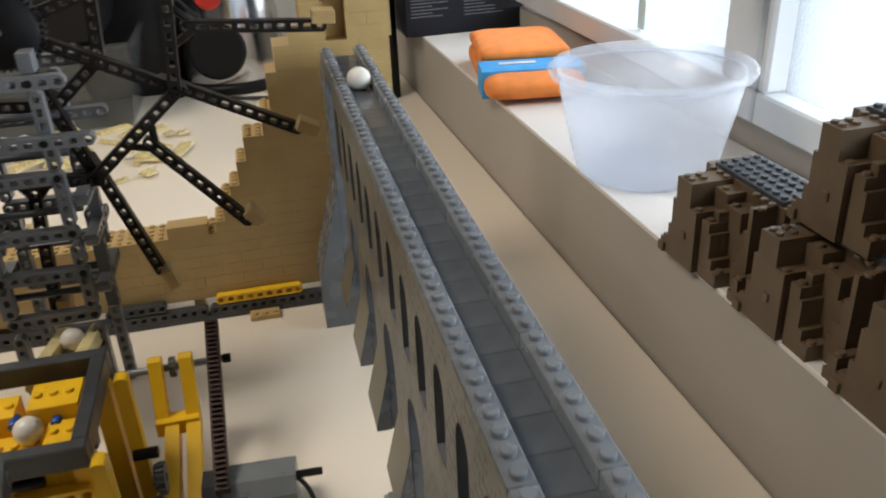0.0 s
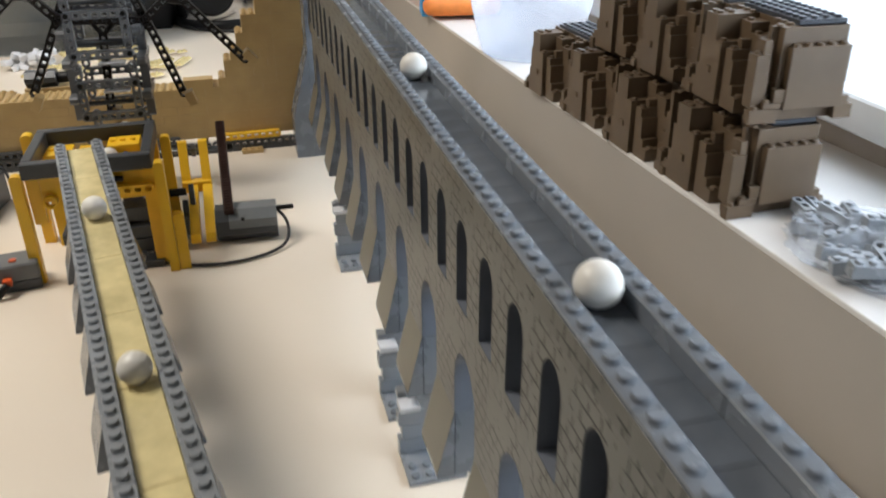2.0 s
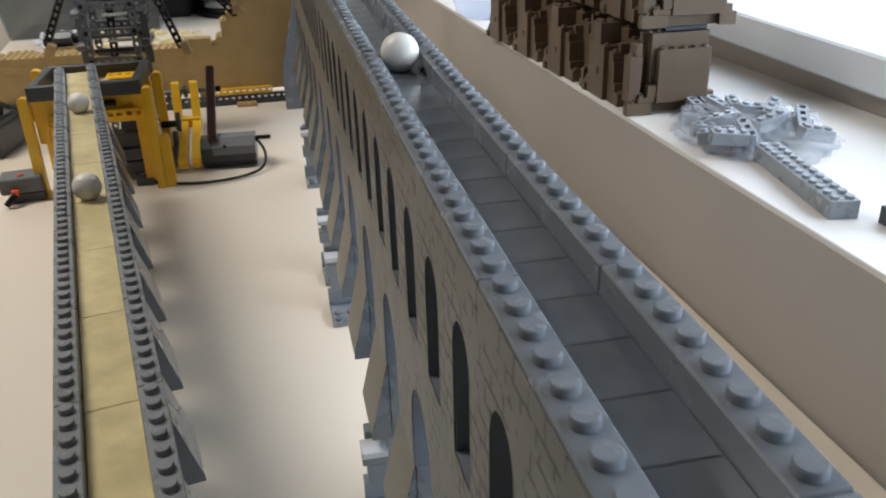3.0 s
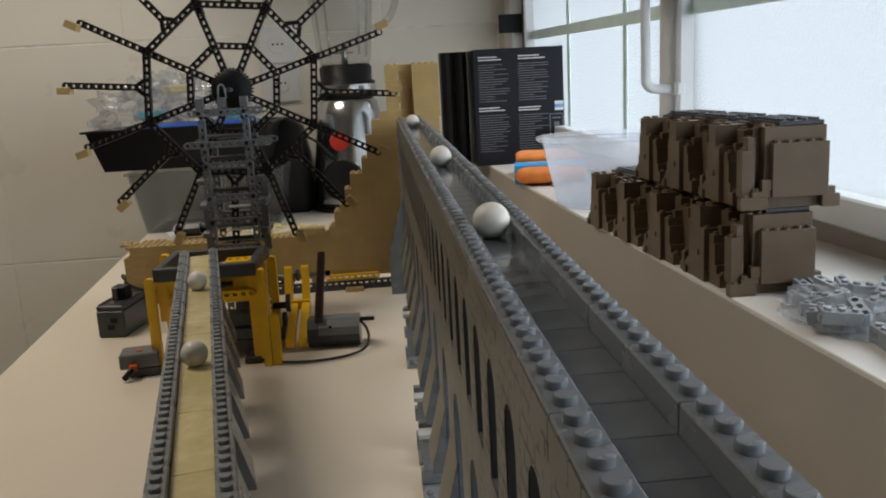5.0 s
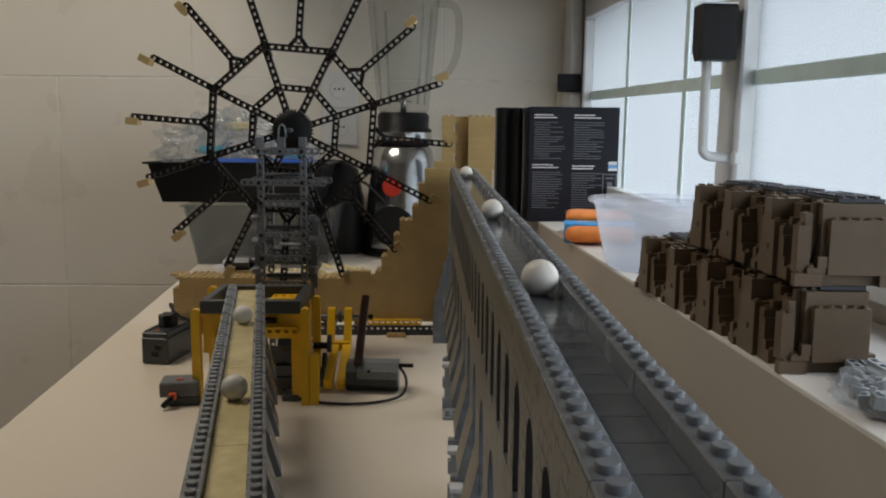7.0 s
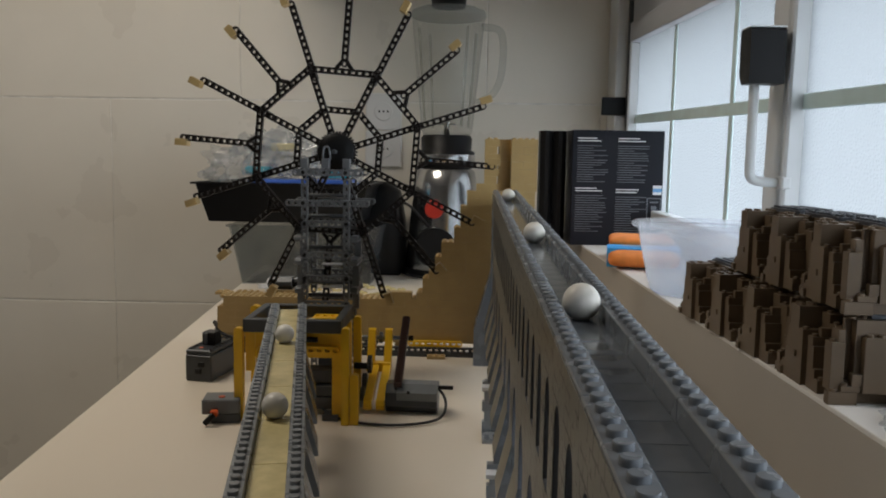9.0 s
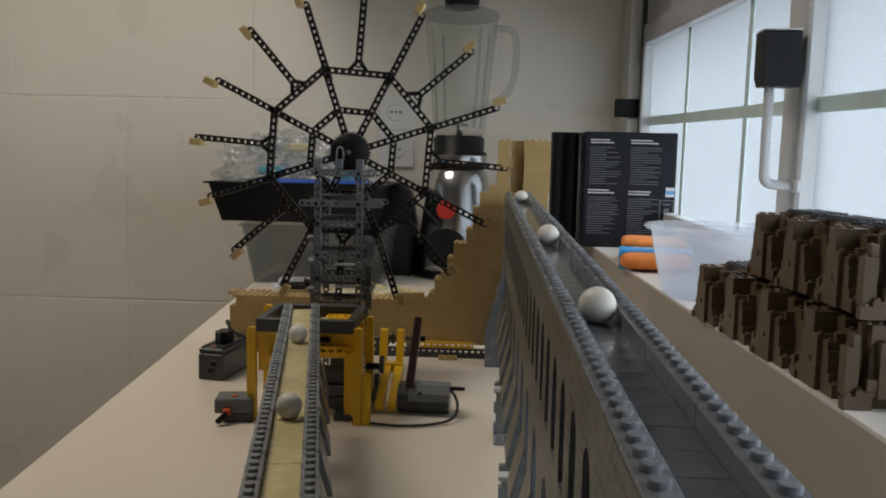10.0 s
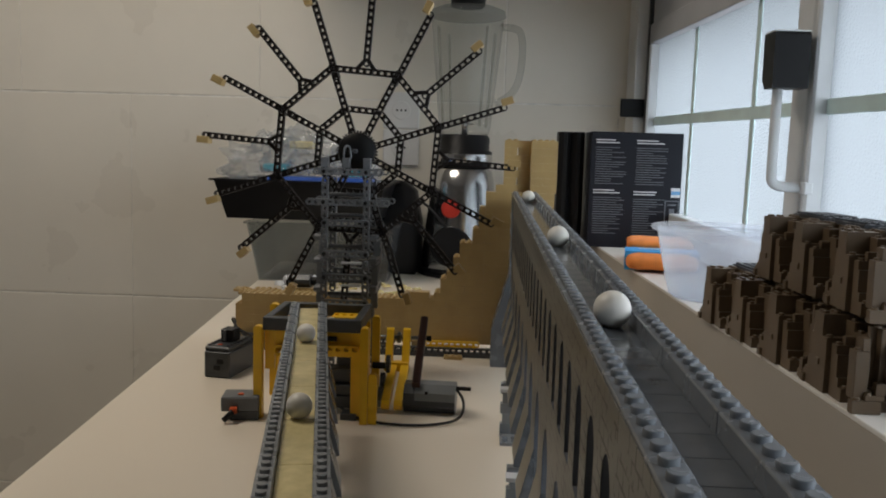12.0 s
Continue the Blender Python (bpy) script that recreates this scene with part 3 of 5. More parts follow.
end_pier = thing("end_pier", pose(0, 0.577, 0), "plain grey sloping pier beside the tan tower", "pier")
part("block", Geo().box(-0.016, 0.016, 0.0, 0.038, 0.0, 0.2085), M_GREY, end_pier)
g = wedge(0.0375, 0.118, 0.0, -1, 0.020, 0.045)
place(part("slope_brick", g, M_GREY, end_pier), pose(-0.0161, 0.019, 0))


def ball(m):
    g = Geo()
    pr = [(0.0074 * math.sin(math.pi * i / 16), -0.0074 * math.cos(math.pi * i / 16)) for i in range(1, 16)]
    g.lathe(pr, 28)
    return g.mesh("ball", M_BALL)


ME_BALL = ball(0)


def put_ball(x, y, z):
    tagged(new("ball", ME_BALL), "small off-white plastic ball resting in the trough", "ball", "rolling balls").matrix_world = pose(x, y, z, 20, 35, 0)


for y in (-0.118, 0.124, 0.51):
    put_ball(0, y, 0.2048 + 0.0242 * y - 0.0062 + 0.0074)

# ---- the return channel ----
RUN = Vector((-0.1961, 1, 0.0034))
RIGHT = RUN.cross(Vector((0, 0, 1)))
CH = basis((-0.1628 + 0.0125, 0.0025, 0.1178), RIGHT, RIGHT.cross(RUN))
ch = thing("return_channel", CH, "grey studded return channel with a tan taped floor", "channel")
C0, C1 = -0.40, 0.331
n8 = 11
ys = (C1 - C0) / n8
rail2 = Geo()
rail2.box(-0.004, 0.004, 0.0001, ys - 0.0001, -BR, 0)
for i in range(8):
    rail2.stud(0, (i + 0.5) * ys / 8, 0, 14)
me_r2 = rail2.mesh("rail_brick", M_PALE)
for i in range(n8):
    for x in (-0.0127, 0.0127):
        place(part("rail_brick", me_r2, None, ch), pose(x, C0 + i * ys, 0))
for i in range(n8):
    g = Geo().box(-0.0086, 0.0086, C0 + i * ys + 0.0001, C0 + (i + 1) * ys - 0.0001, -0.0085, -0.0048)
    part("taped_tile", g, M_CREAM, ch, "tan tile covered in wrinkled clear tape")
me_side = Geo().box(-0.0167, 0.0167, -0.033, 0.033, -0.0235, -0.0097).mesh("side_brick", M_GREY)
me_w, me_e = wedge(4 * S, -0.0237, -0.058, -1, 0.009, 0.002).mesh("slope_brick", M_GREY), wedge(4 * S, -0.0237, -0.058, 1, 0.009, 0.002).mesh("slope_brick", M_GREY)
me_c = Geo().box(-0.0158, 0.0158, -0.0158, 0.0158, -0.058, -0.0237).mesh("pier_brick", M_GREY)
for i in range(n8):
    y = C0 + (i + 0.5) * ys
    place(part("side_brick", me_side, None, ch), pose(0, y, 0))
    if y < 0.27:
        place(part("slope_brick", me_w, None, ch), pose(-0.0158, y, 0))
        place(part("slope_brick", me_e, None, ch), pose(0.0158, y, 0))
        place(part("pier_brick", me_c, None, ch), pose(0, y, 0))
        foot = CH @ Vector((0, y, 0))
        h = foot.z - 0.0588
        prop = thing("channel_prop", basis((foot.x, foot.y, 0), RIGHT, (0, 0, 1)), "plain grey brick column under the return channel", "support", "channel props")
        part("foot_plate", Geo().box(-0.012, 0.012, -0.008, 0.008, 0.0, P), M_GREY, prop)
        part("brick", Geo().box(-0.008, 0.008, -0.0078, 0.0078, P, h), M_GREY, prop)
for y in (0.002, 0.19):
    p = CH @ Vector((0, y, -0.0052 + 0.0074))
    put_ball(p.x, p.y, p.z)

# ---- tan wall and tower ----
TY = 0.628
tan = thing("tan_wall", pose(0, TY, 0), "tan toy brick wall rising in steps to a tower", "brick wall")


def bricks(parent, x0, x1, z0, rows, depth, mat, seed, name="brick", y0=0.0):
    rnd = random.Random(seed)
    for r in range(rows):
        x = x0 - (0.016 if r % 2 else 0)
        while x < x1 - 0.001:
            w = 0.032
            a, b = max(x, x0), min(x + w, x1)
            if b - a > 0.002:
                g = Geo().box(a + 0.00006, b - 0.00006, y0 + rnd.uniform(-0.00006, 0.00006), depth, z0 + r * BR + 0.00006, z0 + (r + 1) * BR - 0.00004, 0.00008)
                part(name, g, mat, parent)
            x += w


def stud_rows(parent, x0, x1, y0, ny, z, mat):
    g = Geo()
    for i in range(int(round((x1 - x0) / S))):
        for j in range(ny):
            g.stud(x0 + (i + 0.5) * S, y0 + (j + 0.5) * S, z)
    g.box(x0, x1, y0 + 0.0004, y0 + ny * S - 0.0004, z - 0.0015, z + 0.00005, 0.0002)
    part("stud_strip", g, mat, parent)


Z1 = 0.0165
bricks(tan, -0.368, 0.04, Z1, 6, 0.032, M_TAN, 1)
stud_rows(tan, -0.368, -0.112, 0, 4, Z1 + 6 * BR, M_TAN)
stairs = [(-0.112, 1), (-0.104, 2), (-0.096, 1), (-0.088, 2), (-0.080, 2), (-0.064, 2), (-0.056, 3)]
z = Z1 + 6 * BR
for i, (x, n) in enumerate(stairs):
    bricks(tan, x, -0.048, z, n, 0.032, M_TAN, 10 + i)
    if i + 1 < len(stairs):
        stud_rows(tan, x, stairs[i + 1][0], 0, 4, z + n * BR, M_TAN)
    z += n * BR
bricks(tan, -0.048, 0.04, Z1 + 6 * BR, 15, 0.032, M_TAN, 30)
z = Z1 + 21 * BR
bricks(tan, -0.036, -0.024, z - 2 * BR, 3, 0.024, M_TAN, 31)
bricks(tan, -0.026, -0.008, z, 7, 0.030, M_TAN, 32)
bricks(tan, 0.008, 0.042, z, 7, 0.030, M_TAN, 33)
bricks(tan, -0.0079, 0.0079, z, 7, 0.030, M_TAN, 34, y0=0.014)
stud_rows(tan, -0.024, -0.008, 0, 3, z + 7 * BR, M_TAN)
stud_rows(tan, 0.008, 0.040, 0, 3, z + 7 * BR, M_TAN)
bricks(tan, -0.15, -0.118, Z1 + 6 * BR, 1, 0.016, M_TAN, 36, y0=-0.0005)
base = thing("base_beams", pose(0, TY - 0.009, 0), "dark grey technic beams along the foot of the tan wall", "beam")
for x, n, z in ((-0.366, 15, 0.0085), (-0.245, 15, 0.0085), (-0.124, 12, 0.0085), (-0.205, 6, 0.0175), (-0.366, 9, 0.0175)):
    g = Geo()
    g.m = basis((x, 0.004, z), (1, 0, 0), (0, -1, 0))
    g.beam(n)
    part("beam", g, M_DARK, base)
part("foot_plate", Geo().box(-0.37, -0.03, 0.0002, 0.0082, 0.0, 0.0046), M_DARK, base)
g = Geo()
g.m = basis((-0.118, 0.004, 0.0172), (1, 0, 0), (0, -1, 0))
g.beam(9)
part("beam", g, M_YELLOW, base, "yellow beam with round holes")
for x in (-0.36, -0.25, -0.14, -0.03):
    part("foot_block", Geo().box(x, x + 0.008, 0.0095, 0.03, 0.0, 0.0164), M_TAN, base)
pl = thing("small_tan_plate", pose(-0.096, 0.606, 0), "small tan plate with studs lying against the beam", "plate")
g = Geo().box(0, 0.024, 0, 0.012, 0, 0.0042)
part("plate", g, M_TAN, pl)
stud_rows(pl, 0, 0.024, 0, 1, 0.0042, M_TAN)

# ---- technic tower and wheel ----
TX, TY0 = -0.2365, 0.496
tw = thing("lift_tower", pose(TX, TY0, 0), "tall grey technic beam tower holding the wheel", "tower")


def beam_part(parent, n, o, x, z, mat, name="beam", label=""):
    g = Geo()
    g.m = basis(o, x, z)
    g.beam(n)
    return part(name, g, mat, parent, label)


for y in (0.0, 0.056):
    for z in (0.0895, 0.1195, 0.1465, 0.1825):
        beam_part(tw, 7, (0.004, y, z), (1, 0, 0), (0, -1, 0), M_TOWER)
    for x in (0.004, 0.052):
        for z, n in ((0.0045, 10), (0.0975, 3), (0.1275, 2), (0.1545, 4), (0.1905, 6)):
            beam_part(tw, n, (x, y, z), (0, 0, 1), (0, -1, 0), M_TOWER)
    beam_part(tw, 12, (-0.0125, y - 0.008, 0.2065), (1, 0, 0), (0, -1, 0), M_TOWER)
    beam_part(tw, 10, (-0.0045, y - 0.008, 0.241), (1, 0, 0), (0, -1, 0), M_TOWER)
for x in (-0.0045, 0.0605):
    for z in (0.105, 0.138, 0.165):
        beam_part(tw, 7, (x, 0.004, z), (0, 1, 0), (1, 0, 0), M_TOWER)
    beam_part(tw, 7, (x, 0.02, 0.085), (0, 0, 1), (1, 0, 0), M_TOWER)
    beam_part(tw, 7, (x, 0.036, 0.125), (0, 0, 1), (1, 0, 0), M_TOWER)
for x in (0.004, 0.028, 0.052):
    part("axle_block", Geo().box(x - 0.004, x + 0.004, -0.006, 0.006, 0.2455, 0.257), M_TOWER, tw)
for z in (0.096, 0.112, 0.153, 0.172, 0.19, 0.214):
    part("pin_rod", Geo().cyl((0.001, 0.022, z), (0.056, 0.022, z), 0.0024), M_DARK, tw)
for k, z in enumerate((0.1055, 0.1325)):
    part("white_tile", Geo().box(0.02, 0.044, 0.018, 0.03, z, z + 0.002), M_LABEL, tw)
pins = [(0.004 + 0.048 * i, z) for i in (0, 1) for z in (0.0895, 0.1195, 0.1465, 0.1825, 0.2065, 0.241)]
me_pin = Geo().cyl((0, 0.0, 0), (0, 0.006, 0), 0.0023, 10).mesh("pin", M_BLACK)
for x, z in pins:
    place(part("pin", me_pin, None, tw), pose(x, -0.0045 if z < 0.2 else -0.0125, z))
tube("clip_loop", [(0.026, -0.006, 0.256), (0.026, -0.007, 0.268), (0.03, -0.007, 0.271), (0.034, -0.007, 0.268), (0.034, -0.006, 0.256)], 0.0011, M_GREY, tw)

HUB = Vector((-0.2, 0.526, 0.2648))
wh = thing("spoked_wheel", pose(*HUB), "big dark brown technic wheel with studded arms and tan tips", "wheel")


def radial(a, r, tang=0.0, y=0.0):
    c, s = math.cos(a), math.sin(a)
    return Vector((c * r - s * tang, y, s * r + c * tang))


hubg = Geo()
hubg.m = basis((0, -0.006, 0), (1, 0, 0), (0, -1, 0))
hubg.lathe([(0.006, -0.012), (0.0205, -0.012), (0.0215, -0.010), (0.0215, 0.006), (0.0205, 0.008), (0.006, 0.008)], 40)
part("hub", hubg, M_BLACK, wh, "black toothed hub")
teeth = Geo()
for i in range(40):
    a = 2 * math.pi * i / 40
    teeth.m = basis((math.cos(a) * 0.021, -0.004, math.sin(a) * 0.021), (math.cos(a), 0, math.sin(a)), (0, 1, 0))
    teeth.box(0, 0.003, -0.0008, 0.0008, -0.004, 0.004, 0.0003)
part("gear_teeth", teeth, M_BLACK, wh)
RM, RO = 0.099, 0.187
for i in range(8):
    a = radians(18 + 45 * i)
    b = radians(18 + 45 * (i + 1))
    mid = (a + b) / 2
    # main spoke in two overlapping beams, ring chords, side arm with its bracket
    for y, r0, n in ((0.0, 0.022, 11), (0.0078, 0.090, 12)):
        beam_part(wh, n, radial(a, r0, 0, y), radial(a, 1), (0, 1, 0), M_BROWN, "spoke")
    for rr, y in ((RM, -0.0078), (0.052, 0.0078)):
        p, q = radial(a, rr, 0, y), radial(b, rr, 0, y)
        d = q - p
        n = int(d.length / S) + 1
        beam_part(wh, n, p + d * (0.5 - (n - 1) * S / 2 / d.length), d, (0, 1, 0), M_BROWN, "ring_beam")
    rmid = RM * math.cos(radians(22.5))
    beam_part(wh, 11, radial(mid, rmid + 0.010, 0, 0), radial(mid, 1), (0, 1, 0), M_BROWN, "arm")
    g = Geo()
    g.cyl(radial(mid, rmid + 0.002, 0.011, 0), radial(mid, rmid + 0.015, 0.001, 0), 0.0024, 8)
    g.cyl(radial(mid, rmid + 0.002, -0.011, 0), radial(mid, rmid + 0.015, -0.001, 0), 0.0024, 8)
    part("bracket", g, M_BROWN, wh)
    for k, aa in enumerate((a, mid)):
        g = Geo()
        g.m = basis(radial(aa, RO - 0.004, 0.0062, 0), radial(aa, 1), (0, 1, 0))
        g.box(-0.007, 0.007, -0.0035, 0.0045, -0.0075, 0.0075)
        part("tip_tile", g, M_TAN, wh, "small tan tile on the arm's tip")
part("axle", Geo().cyl((0, -0.03, 0), (0, 0.035, 0), 0.0024), M_DARK, wh)

# ---- yellow feeder ----
FD = pose(-0.262, 0.353, 0, 0, 0, 0.5)
fd = thing("yellow_feeder", FD, "yellow technic ball feeder with a dark grey square rim", "machine")
for x0, x1, y0, y1 in ((0, 0.096, -0.014, -0.006), (0, 0.096, 0.068, 0.076), (0, 0.008, -0.0058, 0.0678), (0.088, 0.096, -0.0058, 0.0678)):
    part("rim_beam", Geo().box(x0, x1, y0, y1, 0.0885, 0.1015, 0.0008), M_DARK, fd, "dark grey rim beam")
part("rim_ledge", Geo().box(0.0082, 0.0878, -0.0058, 0.0, 0.0885, 0.0915), M_DARK, fd)
part("hopper_floor", Geo().box(0.009, 0.087, 0.012, 0.061, 0.066, 0.076), M_YELLOW, fd)
for x, y, w, dd, h in ((0.010, 0.034, 0.02, 0.026, 0.091), (0.034, 0.040, 0.016, 0.020, 0.089), (0.058, 0.036, 0.026, 0.024, 0.094), (0.068, 0.014, 0.018, 0.02, 0.086), (0.032, 0.014, 0.032, 0.02, 0.081)):
    hb = part("hopper_brick", Geo().box(x, x + w, y, y + dd, 0.0762, h), M_YELLOW, fd)
    g = Geo()
    for i in range(int(w / S)):
        g.stud(x + (i + 0.5) * S, y + dd / 2, h)
    part("stud_strip", g, M_YELLOW, hb)
for x, y in ((0.028, 0.05), (0.072, 0.034), (0.05, 0.038)):
    part("pin", Geo().cyl((x, y - 0.003, 0.0855), (x, y + 0.006, 0.0855), 0.0027), M_BLUE, fd, "blue pin")


def post(x0, x1, y0, y1, z0, z1):
    """A yellow upright with a rounded top."""
    g = Geo()
    r = (x1 - x0) / 2
    cx = (x0 + x1) / 2
    n = 8
    pr = [(x0, z0), (x1, z0)] + [(cx + r * math.cos(math.pi * i / n), z1 - r * 0.6 + 0.6 * r * math.sin(math.pi * i / n)) for i in range(n + 1)]
    k = len(pr)
    vs = [(x, y0, z) for x, z in pr] + [(x, y1, z) for x, z in pr]
    g.add(vs, [tuple(range(k)), tuple(range(k, 2 * k))[::-1]] + [(i, k + i, k + (i + 1) % k, (i + 1) % k) for i in range(k)])
    part("post", g, M_YELLOW, fd)


for q in ((-0.009, -0.0005, -0.014, -0.006, 0.0, 0.0925), (0.0005, 0.010, -0.0058, -0.0005, 0.048, 0.0885), (-0.013, -0.004, 0.066, 0.076, 0.0, 0.1), (0.097, 0.1045, -0.022, -0.012, 0.0, 0.0955), (0.105, 0.1135, -0.02, -0.012, 0.0, 0.05), (0.099, 0.107, 0.052, 0.06, 0.0, 0.093),
          (0.086, 0.0965, -0.008, 0.002, 0.0, 0.0882), (0.002, 0.012, 0.056, 0.066, 0.0, 0.088), (0.086, 0.096, 0.056, 0.066, 0.0, 0.088)):
    post(*q)
beam_part(fd, 5, (0.058, -0.009, 0.0715), (1, 0, 0), (0, -1, 0), M_YELLOW)
part("cross_panel", Geo().box(0.052, 0.0858, -0.004, 0.004, 0.062, 0.0882), M_YELLOW, fd)
part("cross_panel", Geo().box(0.0, 0.03, -0.005, 0.003, 0.066, 0.0882), M_YELLOW, fd)
part("axle", Geo().cyl((0.055, -0.008, 0.081), (0.072, -0.008, 0.081), 0.0026), M_BLACK, fd)
ring = Geo()
ring.m = basis((0.016, -0.0095, 0.068), (1, 0, 0), (0, -1, 0))
ring.lathe([(0.0035, -0.003), (0.0055, -0.003), (0.0055, 0.003), (0.0035, 0.003), (0.0035, -0.003)], 18, False)
part("bush", ring, M_YELLOW, fd)
part("floor_panel", Geo().box(0.014, 0.085, 0.01, 0.06, 0.020, 0.0295), M_DARK, fd)
for x, y, z, w, h in ((0.052, 0.018, 0.03, 0.032, 0.014), (0.06, 0.01, 0.006, 0.03, 0.012), (0.03, 0.02, 0.045, 0.02, 0.02), (0.082, 0.012, 0.0, 0.016, 0.01)):
    part("gear_block", Geo().box(x, x + w, y, y + 0.02, z, z + h), M_DARK, fd)


def gear(n, r, w, m):
    g = Geo()
    g.m = m
    g.lathe([(r * 0.28, -w / 2), (r * 0.86, -w / 2), (r * 0.86, w / 2), (r * 0.28, w / 2), (r * 0.28, -w / 2)], n * 2, False, False)
    for i in range(n):
        a = 2 * math.pi * i / n
        g.m = m @ pose(0, 0, 0, 0, 0, math.degrees(a))
        g.box(r * 0.84, r, -r * 0.09, r * 0.09, -w / 2, w / 2, 0.0003)
    return g


part("gear", gear(16, 0.009, 0.004, basis((0.121, 0.012, 0.053), (0, 1, 0), (1, 0, 0))), M_DARK, fd)

# ---- lift arm with its fork, rack and motor ----
fk = thing("lift_fork", pose(-0.1403, 0.455, 0), "yellow technic fork arm turning on a grey axle", "lift arm")
for x in (-0.0092, 0.0092):
    g = Geo()
    g.m = basis((x, -0.008, 0.036), (0, 0.42, 0.95), (1, 0, 0))
    g.beam(5, 0.0048, 0.0040, 0.002)
    part("prong", g, M_YELLOW, fk)
part("crosspiece", Geo().box(-0.0132, 0.0132, -0.018, -0.007, 0.0265, 0.0365), M_YELLOW, fk)
for x in (-0.0036, 0.0092):
    g = Geo()
    g.m = basis((x, -0.012, 0.030), (0.0, -0.93, -0.28), (1, 0, 0))
    g.beam(10, 0.0056, 0.0042, 0.002)
    part("arm", g, M_YELLOW, fk)
part("axle", Geo().cyl((-0.036, 0.010, 0.0585), (0.031, 0.010, 0.0585), 0.0023), M_GREY, fk, "grey axle")
part("axle_cap", Geo().cyl((0.031, 0.010, 0.0585), (0.036, 0.010, 0.0585), 0.003), M_BLACK, fk)
part("gear", gear(12, 0.0065, 0.004, basis((0.0, 0.010, 0.0585), (0, 1, 0), (1, 0, 0))), M_TOWER, fk)
part("gear", gear(20, 0.0105, 0.0045, basis((-0.010, -0.072, 0.014), (0, 1, 0), (1, 0, 0))), M_DARK, fk)
part("gear", gear(16, 0.0085, 0.0045, basis((-0.010, -0.055, 0.026), (0, 1, 0), (1, 0, 0))), M_DARK, fk)
part("pin", Geo().cyl((-0.022, -0.05, 0.041), (-0.008, -0.05, 0.041), 0.0035), M_BLACK, fk)
part("hub_pin", Geo().cyl((-0.010, -0.086, 0.010), (-0.010, -0.079, 0.010), 0.0036), M_GREY, fk)
rk = thing("gear_rack", basis((-0.1135, 0.372, 0.031), (0.0, 0.107, 0.047), (0, -0.4, 1)), "dark brown toothed gear rack standing at a slant", "gear rack")
part("bar", Geo().box(0, 0.118, -0.0042, 0.0042, -0.004, 0.002), M_RACK, rk)
for k in range(34):
    part("tooth", Geo().box(0.002 + k * 0.0034, 0.0038 + k * 0.0034, -0.0030, 0.0030, 0.002, 0.0042, 0.0004), M_RACK, rk)

mt = thing("motor", pose(-0.126, 0.371, 0.0, 0, 0, -3), "two-tone grey electric motor lying on the worktop", "motor")


def rounded(x0, x1, y0, y1, z0, z1, c, c2=None):
    """A block along x with bevelled long edges."""
    pr = [(y0 + c, z0), (y1 - c, z0), (y1, z0 + c), (y1, z1 - c), (y1 - c, z1), (y0 + c, z1), (y0, z1 - c), (y0, z0 + c)]
    return Geo().prism(pr, x0, x1)


part("body", rounded(0, 0.0525, 0, 0.030, 0.001, 0.030, 0.008), M_DARK, mt)
part("shell", rounded(0.0115, 0.0528, -0.0006, 0.0306, 0.008, 0.0306, 0.0075), M_MOTOR, mt, "lighter grey motor shell")
part("shell_nose", rounded(0.006, 0.0116, 0.003, 0.027, 0.010, 0.0222, 0.005), M_MOTOR, mt)
part("hole", Geo().box(0.022, 0.025, -0.0009, 0.001, 0.022, 0.025, 0.0003), M_BLACK, mt)
part("axle", Geo().box(0.0528, 0.068, 0.0085, 0.0125, 0.0255, 0.029, 0.0006), M_BLACK, mt)
tube("cable", [(0.053, 0.01, 0.026), (0.062, 0.004, 0.02), (0.062, -0.012, 0.004), (0.045, -0.03, 0.0022), (0.01, -0.042, 0.0022), (-0.03, -0.036, 0.0022), (-0.055, -0.018, 0.003), (-0.07, 0.0, 0.01)], 0.0014, M_RUBBER, mt, "black motor cable")
part("foot_block", Geo().box(-0.058, -0.042, -0.03, -0.014, 0.0, 0.0065), M_DARK, mt)

ct = thing("ball_chute", basis((-0.2135, 0.424, 0.083), (1, 0, 0), (0, 0.22, 1)), "pale tan twin-rail ball chute between feeder and tower", "chute")
for x in (0.0, 0.021):
    part("rail", Geo().box(x, x + 0.008, 0, 0.088, 0, 0.009), M_CREAM, ct)
part("floor", Geo().box(0.0081, 0.0209, 0, 0.088, -0.002, 0.001), M_TAN, ct)
part("leg", Geo().box(0.006, 0.023, 0.03, 0.04, -0.055, -0.0022), M_DARK, ct)
p = ct.matrix_world @ Vector((0.0145, 0.06, 0.0085))
put_ball(p.x, p.y, p.z)
p = FD @ Vector((0.060, 0.026, 0.0885))
put_ball(p.x, p.y, p.z)

# ---- battery box and switch ----
bt = thing("battery_box", pose(-0.3675, 0.4775, 0, 0, 0, -9), "dark grey battery box with a plugged connector on top", "battery box")
part("body", Geo().box(0, 0.032, 0, 0.066, 0.0, 0.031, 0.0015), M_DARK, bt)
part("lid", Geo().box(0.0006, 0.0314, 0.0006, 0.0654, 0.0312, 0.0365, 0.0012), M_DARK, bt)
ribs = Geo()
for i in range(8):
    for x in (0.004, 0.028):
        ribs.stud(x, 0.006 + i * 0.0078, 0.0365)
part("stud_strip", ribs, M_DARK, bt)
plug = part("plug", Geo().box(0.008, 0.024, 0.026, 0.044, 0.0366, 0.052, 0.001), M_BLACK, bt)
part("cap", Geo().box(0.011, 0.015, 0.0245, 0.0262, 0.038, 0.051), M_TOWER, plug)
part("button", Geo().box(0.012, 0.017, 0.010, 0.0125, 0.0366, 0.0376), M_RED, bt)
